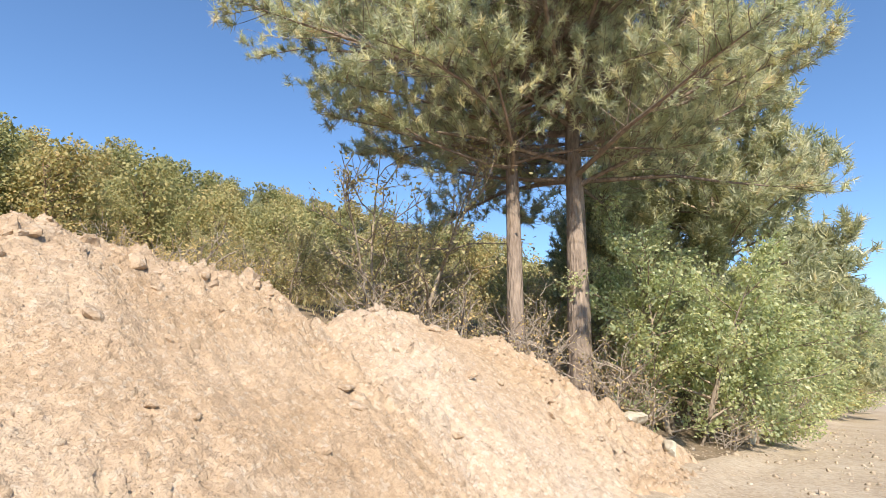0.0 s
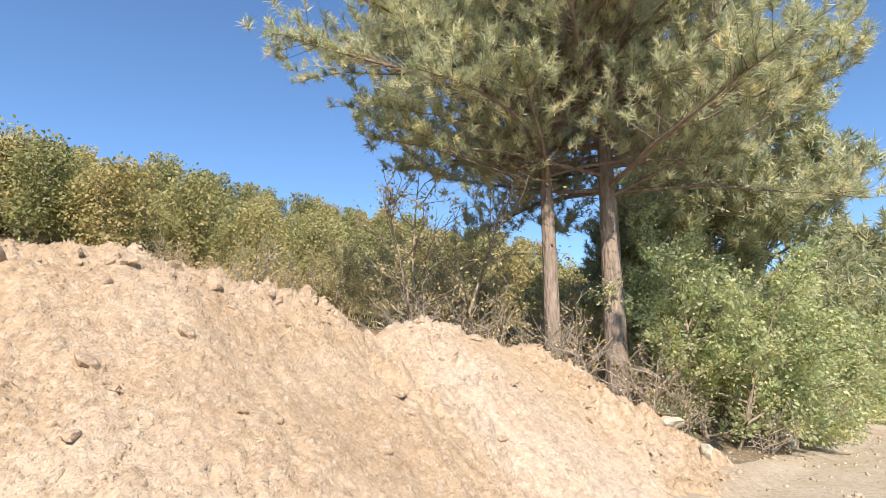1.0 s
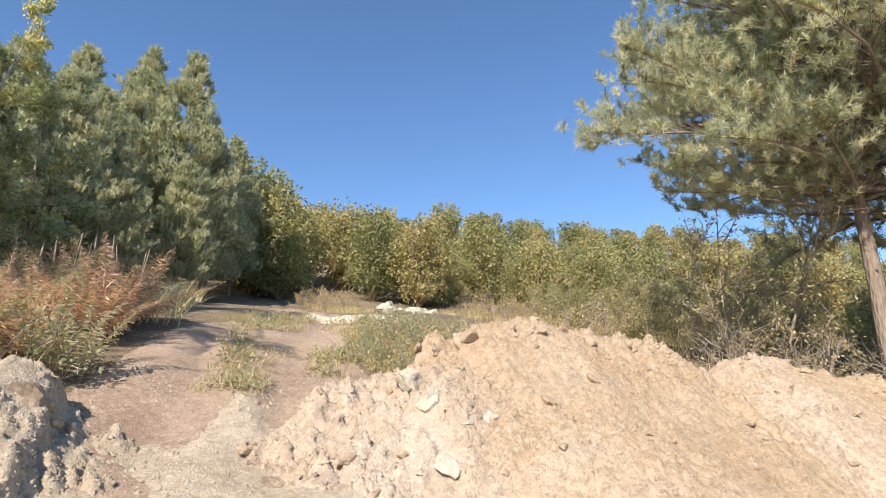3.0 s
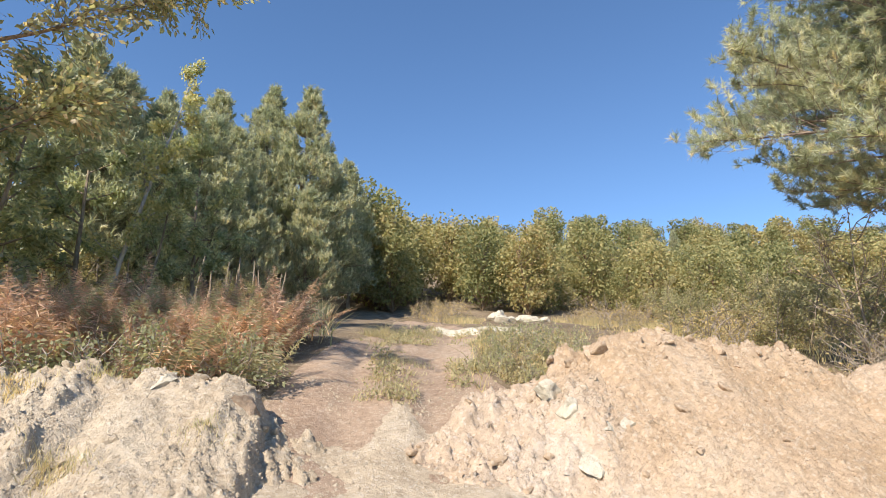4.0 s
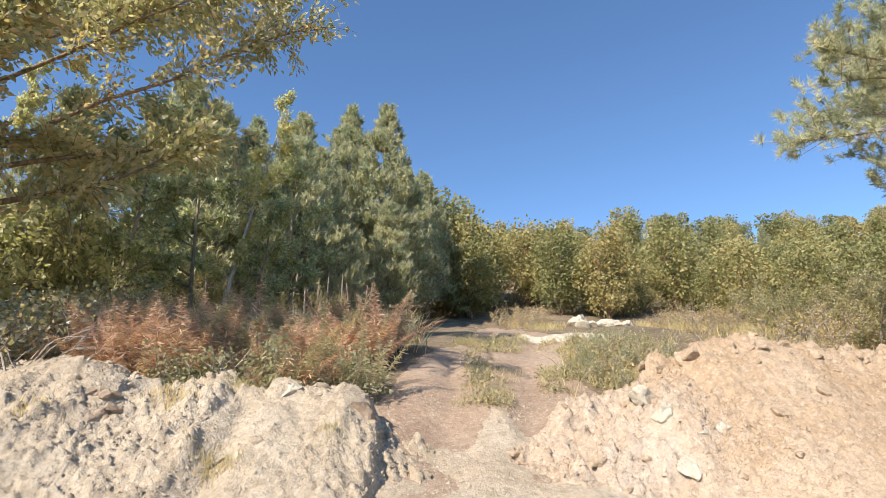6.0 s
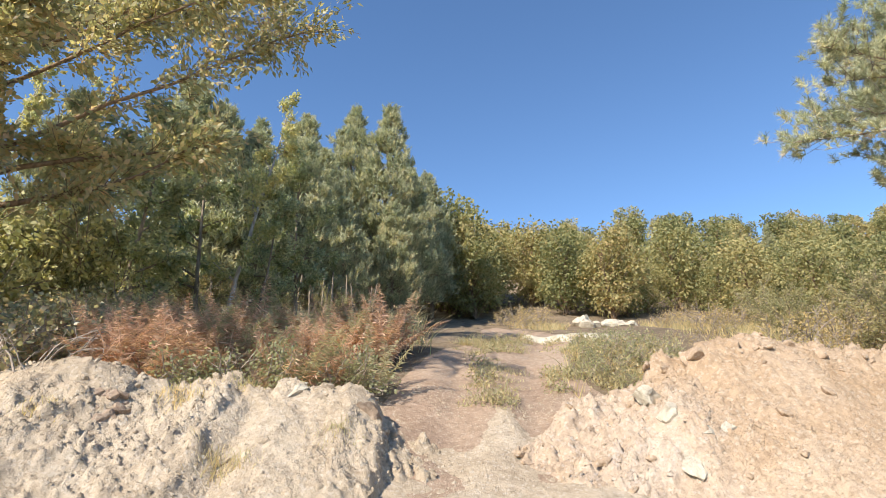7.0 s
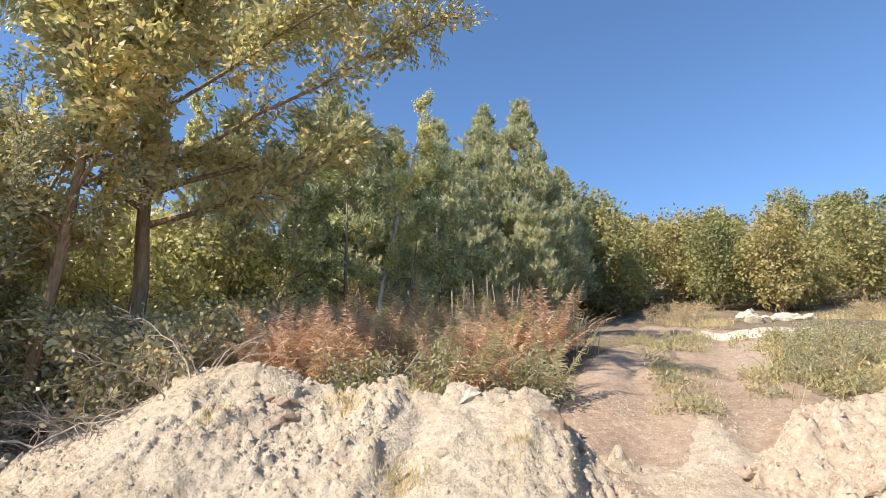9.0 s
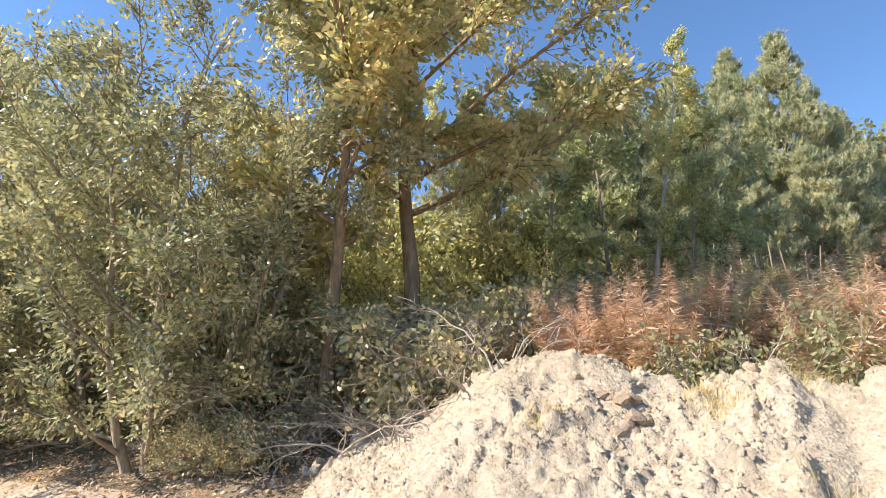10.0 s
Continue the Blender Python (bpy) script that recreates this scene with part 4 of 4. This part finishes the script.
for x, y, s in [(-8.8, 0.7, 1.1), (-9.3, 0.2, 1.0), (-9.9, 1.0, 1.2), (-10.5, 0.6, 1.0), (-11.2, 1.3, 1.1), (-9.5, 1.7, 1.2), (-8.4, 1.2, 1.0), (-10.2, 1.8, 1.0), (-7.6, 0.3, 0.8), (-11.9, 1.9, 1.0), (-8.9, -0.2, 0.7),
                (-7.0, -4.6, 1.0), (-6.6, -5.2, 1.0), (-6.7, -5.9, 1.1), (-6.6, -6.6, 1.2), (-6.6, -7.2, 1.0), (-7.3, -4.9, 1.1), (-7.0, -6.2, 1.2), (-6.9, -7.6, 1.1)]:
    again(verge_bush, x, y, r.uniform(0, 360), s * (0.62 if y > -1 else 0.95))


def stuff(name, pieces, mat, label, category):
    return tagged(new(name, mesh_np(name, *pieces, mat)), label, category, kind="stuff")


pts, r = scattered(83, 46000, -34, -6.0, -4.5, 34, lambda x, y: off_track(x, y) & (y > np.interp(-x, [-v for v in TRACK_X], TRACK_Y)) & (y < -x * 1.1 + 6) & (fbm(x / 1.5, y / 1.5, 3, 3) > -0.02) & (np.hypot(x + 13.6, y - 1.6) > 2.2) & ((x > -13) | (np.abs(y + 3.2 + 0.34 * (x - 2.6)) > 2.2)))
stuff("dry_grass", blades(r, pts, 0.36, 0.016, 0.5), GRASS, "dry yellow-grey grass on the slope", "grass")
pts, r = scattered(84, 2500, -12, -5.6, -16, -4.4, lambda x, y: off_track(x, y) & (fbm(x / 1.2, y / 1.2, 3, 5) > -0.05))
stuff("undergrowth_grass", blades(r, pts, 0.6, 0.012, 0.45), FERN, "dry grass stems among the bracken", "grass")
pts, r = scattered(85, 9000, -13.5, -6.2, -4.2, 2.6, lambda x, y: (~off_track(x, y) & (np.abs(y - np.interp(-x, [-v for v in TRACK_X], TRACK_Y) + 0.15) < 0.45) & (x < -6.4) & (fbm(x / 0.5, y / 0.5, 2, 4) > 0.1) & (LAT[3][(x * 40).astype(int) % 256, (y * 40).astype(int) % 256] > 0.45)) | ((y > np.interp(-x, [-v for v in TRACK_X], TRACK_Y) + 0.9) & (y < 1.4) & (x < -6.8) & (fbm(x / 0.6, y / 0.6, 2, 6) > 0.0) & (x > -12)))
at = pts.repeat(7, 0) + r.normal(size=(len(pts) * 7, 3)) * np.array([0.07, 0.07, 0.0]) + np.array([0, 0, 1.0]) * r.uniform(0.0, 0.2, (len(pts) * 7, 1)) * r.uniform(0.3, 1.3, len(pts)).repeat(7)[:, None]
way = r.normal(size=(len(at), 3)) * 0.6 + np.array([0, 0, 0.6])
stuff("weeds", leaves(r, at, way, 0.075, 0.028), WEED, "grey-green weeds along the dirt track", "weeds")

def grass_clump(seed, height, mat):
    """A tuft of dry grass: bent blades from one root."""
    q = np.random.default_rng(seed)
    at = np.stack([q.normal(size=60) * 0.12, q.normal(size=60) * 0.12, np.full(60, -0.02)], -1)
    return tagged(new("grass_tuft", mesh_np("grass_tuft", *blades(q, at, height, 0.010, 0.8), mat)), "tuft of dry grass between the ruts of the track", "grass", "grass tufts on the track", "stuff")


clumps = [put(grass_clump(310 + k, h, m), x, y) for k, (h, m, x, y) in enumerate([(0.13, WEED, -6.8, -2.4), (0.10, WEED, -7.2, -2.2), (0.26, WEED, -10.9, -1.5)])]
for k in range(62):
    t = r.uniform(0, 1)
    x = -6.3 - 4.6 * t if k < 34 else r.uniform(-12.6, -10.4)
    c = float(np.interp(-x, [-v for v in TRACK_X], TRACK_Y))
    y = c + (r.normal() * 0.22 - 0.1 if k < 34 else r.uniform(-1.3, 0.6))
    again(clumps[k % 2 if k < 34 else 2 * (k % 2)], x, y, r.uniform(0, 360), r.uniform(0.6, 1.25))

dry_shrub = put(broadleaf(54, 1.9, 0.014, 0.05, 0.8, 7, 500, (0.06, 0.03), "dry_shrub", "dry grey twiggy shrub with few leaves", (TWIG, SCRUB_LEAF), "shrub", "dry shrubs at the foot of the pines", stems=8, up=0.8, twig_mult=9), -4.3, 9.9)
for x, y, s in [(-3.9, 10.8, 0.9), (-5.3, 9.0, 1.0), (-6.4, 8.4, 1.1), (-2.9, 12.4, 0.7), (-6.0, 10.4, 1.2), (-7.2, 7.6, 1.0), (-2.6, 16.3, 0.8)]:
    again(dry_shrub, x, y, r.uniform(0, 360), s)

def dead_branch(seed):
    """A fallen grey branch with a few side twigs."""
    q = np.random.default_rng(seed)
    main = bent(q, (0, 0, 0), (1, 0, 0.55), q.uniform(0.7, 1.4), 7, 0.22, -0.07)
    side = [bent(q, on_line(main, t)[0], unit(on_line(main, t)[1] + 0.8 * q.normal(size=3)), q.uniform(0.2, 0.5), 7, 0.2, -0.02) for t in q.uniform(0.25, 0.95, 6)]
    ob = new("dead_branch", mesh_np("dead_branch", *tubes([(main, np.linspace(0.014, 0.004, 7))], 5), TWIG, True))
    for s in side:
        part("twig", mesh_np("twig", *tubes([(s, np.linspace(0.007, 0.002, 7))], 4), TWIG, True), ob)
    return tagged(ob, "fallen grey branch with bare twigs among the brambles", "branch", "dead branches beside the pale mound")


fallen = [dead_branch(90 + k) for k in range(5)]
for k in range(130):
    y = r.uniform(-13.0, -8.6)
    x = -5.5 - 0.1 * (y + 9.5) + r.uniform(-1.2, 0.6)
    ob = fallen[k] if k < 5 else copy_thing(fallen[k % 5], pose(0, 0, 0))
    z = max(float(ground_z(x, y)), float(FUN_LEFT(np.array([x]), np.array([y]))[0]))
    ob.matrix_basis = pose(x, y, z + 0.02, r.uniform(-25, 25), r.uniform(-40, 5), r.uniform(0, 360)) @ Matrix.Scale(r.uniform(0.7, 1.2), 4)

# ---- stones ----
def lump(name, x, y, z, size, seed, mat, label, category="stone", group="", turn=0.0, slope=0.0):
    ob = new(name, rock_mesh(seed, size, mat, 0.28, 3))
    ob.matrix_basis = pose(x, y, z, 0, slope) @ pose(0, 0, 0, 0, 0, turn)
    return tagged(ob, label, category, group)


def top_z(x, y):
    x, y = np.array([float(x)]), np.array([float(y)])
    return float(max(f(x, y)[0] for f in (FUN_RIGHT, FUN_FAR, FUN_LEFT, ground_z)))


WHITE = "pale limestone boulder lying on the earth mound"
for k, (x, y, z, size) in enumerate([(-4.55, -0.40, 1.68, (0.16, 0.17, 0.16)), (-4.15, -0.34, 1.12, (0.34, 0.24, 0.15)), (-5.14, -0.42, 1.92, (0.26, 0.2, 0.2)), (-4.25, -0.10, 0, (0.2, 0.18, 0.16)), (-4.32, 0.18, 0, (0.15, 0.14, 0.12)), (-4.08, 4.88, 1.27, (0.11, 0.13, 0.12)),
                                     (-5.4, -5.25, 1.97, (0.27, 0.32, 0.2)), (-4.0, -5.45, 1.02, (0.08, 0.09, 0.08)), (-4.1, -8.6, 1.55, (0.11, 0.15, 0.10)), (-4.9, -0.15, 1.95, (0.2, 0.22, 0.12))]):
    lump("boulder", x, y, z if k in (0, 1, 2, 5, 6) else top_z(x, y) - 0.5 * size[2], size, 100 + k, ROCK, WHITE, "boulder", "boulders on the mounds", 40 * k, 38)
for k, (x, y, z, size) in enumerate([(-3.67, 9.84, 0.66, (0.28, 0.34, 0.18)), (-2.95, 9.34, 0.36, (0.10, 0.22, 0.16)), (-2.85, 14.3, 0.36, (0.3, 0.4, 0.25)), (-2.7, 13.7, 0.28, (0.22, 0.26, 0.2))]):
    lump("boulder", x, y, top_z(x, y) + 0.4 * size[2], size, 120 + k, ROCK, "white limestone boulder at the foot of the bushes", "boulder", "boulders by the road", 55 * k)
# pale block whose shaded side is put into its dark brown colour
lump("earth_block", -5.12, -4.2, 1.66, (0.28, 0.22, 0.3), 131, CLOD, "block of pale earth in the mound, coloured dark brown for its shaded side", "earth block")
brown = [rock_mesh(220 + k, (q, 0.9 * q, 0.8 * q), CLOD, 0.3) for k, q in enumerate((0.07, 0.1, 0.13))]
r4 = random.Random(6)
for k in range(12):
    x, y = -4.75 + r4.uniform(-0.2, 0.2), -7.4 + r4.uniform(-0.3, 0.3)
    ob = new("earth_clod", brown[k % 3])
    ob.matrix_basis = pose(x, y, top_z(x, y) - 0.03, r4.uniform(-40, 40), 0, r4.uniform(0, 360))
    tagged(ob, "reddish-brown clod of earth in the pale mound", "clod", "brown clods in the pale mound")
for k, (x, y, h, mat) in enumerate([(-5.1, -6.75, 0.13, GRASS), (-5.0, -6.5, 0.12, GRASS), (-3.95, -5.75, 0.14, WEED), (-3.9, -5.6, 0.12, WEED), (-5.5, -5.9, 0.12, GRASS), (-4.4, -4.5, 0.1, WEED), (-4.3, -7.9, 0.1, GRASS)]):
    q = np.random.default_rng(300 + k)
    at = np.stack([q.normal(size=130) * 0.10, q.normal(size=130) * 0.14, np.zeros(130)], -1)
    at[:, 0] += x
    at[:, 1] += y
    at[:, 2] = np.maximum(FUN_LEFT(at[:, 0], at[:, 1]), ground_z(at[:, 0], at[:, 1])) - 0.01
    tagged(new("grass_tuft", mesh_np("grass_tuft", *blades(q, at, h, 0.008, 0.5), mat)), "small dry tuft of grass growing on the pale mound", "grass", "grass tufts on the mound", "stuff")
r3 = random.Random(4)
for k in range(16):
    x, y = -33.0 + r3.uniform(-1.2, 1.2), 8.9 + r3.uniform(-1.7, 1.9)
    s = r3.uniform(0.3, 0.85) if y < 9.2 else r3.uniform(0.25, 0.5)
    lump("boulder", x, y, float(ground_z(x, y)) + s * 0.12, (s * 1.1, s * 1.3, s * 0.8), 140 + k, ROCK, "white limestone boulder beside the track", "boulder", "white rock pile", 30 * k)
def patch_z(x, y):
    d = np.hypot((x + 13.3) / 0.8, (y - 0.9) / 1.8) + 0.5 * fbm(x / 0.8, y / 0.8, 3, 2)
    return ground_z(x, y) - 0.10 + 0.24 * np.clip((1 - d) / 0.35, 0, 1) + 0.05 * fbm(x / 0.2, y / 0.2, 3, 1)
tagged(new("rubble_patch", grid_mesh("rubble_patch", np.arange(-14.8, -11.8, 0.06), np.arange(-1.6, 3.4, 0.06), patch_z, ROCK)), "white crushed stone spread beside the track", "rubble", kind="stuff")

# loose lumps on the mounds
def strewn(name, fun, crest, n, seed, mat, label, big=0.05):
    r = np.random.default_rng(seed)
    y = r.uniform(crest[0][0] - 0.3, crest[-1][0] + 0.3, n)
    cx = np.interp(y, [c[0] for c in crest], [c[2] for c in crest])
    x = cx + r.uniform(-0.3, 2.9, n)
    z = fun(x, y)
    ok = (z > ground_z(x, y) - 0.02) & (vnoise(x / 0.5, y / 0.5, seed) + 0.3 * r.uniform(-1, 1, n) > 0.35)
    s = 0.007 + 0.018 * r.uniform(0, 1, n) ** 2 + big * r.power(0.3, n) ** 5
    at = np.stack([x, y, z], -1)[ok]
    tagged(new(name, grit(seed, at, s[ok], name, mat, 36)), label, "rubble", kind="stuff")


# larger clods
clod_shapes = {m.name: [rock_mesh(200 + k, (q, 0.8 * q, 0.65 * q), m, 0.35) for k, q in enumerate((0.05, 0.06, 0.08, 0.1, 0.13))] for m in (EARTH_ORANGE, EARTH_PALE)}
rc = random.Random(9)
for fun, crest, mat, count, label in ((FUN_RIGHT, CREST_RIGHT, EARTH_ORANGE, 70, "hard orange clod of earth on the mound"), (FUN_FAR, CREST_FAR, EARTH_ORANGE, 36, "pale clod of earth on the mound"),
                                      (FUN_LEFT, CREST_LEFT, EARTH_PALE, 50, "pale clay clod on the mound")):
    for k in range(count):
        y = rc.uniform(crest[0][0] + 0.3, crest[-1][0] - 0.3)
        cx = float(np.interp(y, [c[0] for c in crest], [c[2] for c in crest]))
        x = cx + (rc.uniform(-0.15, 0.35) if k % 3 == 0 else rc.uniform(0, 2.4))
        z = float(fun(np.array([x]), np.array([y]))[0])
        if z < float(ground_z(x, y)):
            continue
        ob = new("earth_clod", clod_shapes[mat.name][k % 5])
        ob.matrix_basis = pose(x, y, z, rc.uniform(-30, 30), rc.uniform(-30, 30), rc.uniform(0, 360))
        tagged(ob, label, "clod", "clods on the mounds")
big_clods = [rock_mesh(240 + k, (q, 0.85 * q, 0.8 * q), EARTH_ORANGE, 0.35, 3) for k, q in enumerate((0.14, 0.18, 0.22))]
for k in range(16):
    y = -0.1 + 4.6 * (k + rc.random()) / 16
    x = -5.75 + rc.uniform(-0.05, 0.45)
    ob = new("earth_block", big_clods[k % 3])
    ob.matrix_basis = pose(x, y, top_z(x, y) - 0.07, rc.uniform(-30, 30), rc.uniform(0, 50), rc.uniform(0, 360))
    tagged(ob, "large hard orange clod on the crest of the mound", "earth block", "blocks on the crest")
strewn("earth_clods", FUN_RIGHT, CREST_RIGHT, 85000, 1, EARTH_ORANGE, "loose orange clods and grit on the mound")
strewn("earth_clods", FUN_FAR, CREST_FAR, 55000, 2, EARTH_ORANGE, "loose cream clods and grit on the mound")
strewn("earth_clods", FUN_LEFT, CREST_LEFT, 75000, 3, EARTH_PALE, "loose pale clay crumbs on the mound", 0.035)
def apron_z(x, y):
    inside, o = track_at(x, y)
    lump_up = np.clip(2.5 * fbm(x / 0.7, y / 0.7, 4, 2) + 0.35 + 0.5 * np.exp(-((o + 0.05) / 0.3) ** 2) - 0.5 * np.exp(-((o - 0.62) / 0.3) ** 2) - 0.35 * np.clip(-x - 4.2, 0, 9), -0.6, 1)
    return ground_z(x, y) + 0.02 + 0.05 * lump_up + 0.02 * fbm(x / 0.12, y / 0.12, 3, 5)


tagged(new("rubble_apron", grid_mesh("rubble_apron", np.arange(-6.4, -2.2, 0.05), np.arange(-4.6, -0.9, 0.05), apron_z, EARTH_PALE, False)), "pale crumbled clay spread over the foot of the track", "rubble", kind="stuff")
pts, r = scattered(86, 15000, -7.5, -1.8, -5.2, 0.4, lambda x, y: (vnoise(x / 0.6, y / 0.6, 4) > 0.4) | (x > -4.6))
pts[:, 2] = np.maximum(np.maximum(pts[:, 2], track_z(pts[:, 0], pts[:, 1])), np.where(pts[:, 0] > -6.3, apron_z(pts[:, 0], pts[:, 1]), -9))
tagged(new("gravel", grit(5, pts, 0.008 + 0.014 * r.uniform(0, 1, len(pts)) ** 2 + 0.04 * r.power(0.4, len(pts)) ** 5, "gravel", EARTH_PALE)), "small stones strewn over the dirt track", "gravel", kind="stuff")
pts, r = scattered(87, 3000, -3.4, 1.5, 6, 22)
pts[:, 2] = np.maximum(pts[:, 2], road_z(pts[:, 0], pts[:, 1]))
tagged(new("gravel", crumbs(6, pts, 0.008 + 0.05 * r.power(0.4, len(pts)) ** 4, "gravel", ROAD)), "loose stones on the road verge", "gravel", kind="stuff")
pts, r = scattered(88, 2600, -5.4, -1.0, -19, -9.5)
pts[:, 2] = np.maximum(pts[:, 2], road_z(pts[:, 0], pts[:, 1]))
tagged(new("gravel", crumbs(7, pts, 0.008 + 0.06 * r.power(0.4, len(pts)) ** 4, "gravel", ROAD)), "loose stones and broken clods along the verge", "gravel", kind="stuff")
pts, r = scattered(89, 9000, -9.5, -2.5, -19, -8.6)
pts[:, 2] = np.maximum(pts[:, 2], road_z(pts[:, 0], pts[:, 1])) + 0.015
stuff("leaf_litter", leaves(r, pts, r.normal(size=pts.shape) * np.array([1, 1, 0.25]), 0.07, 0.035), FERN, "fallen brown leaves under the trees", "leaves")
pts, r = scattered(90, 12000, -40, -9.5, -16, -3.2, off_track)
pts[:, 2] += 0.02
stuff("undergrowth", blades(r, pts, 0.7, 0.03, 0.6), BRAMBLE_LEAF, "dark undergrowth below the pines", "undergrowth")
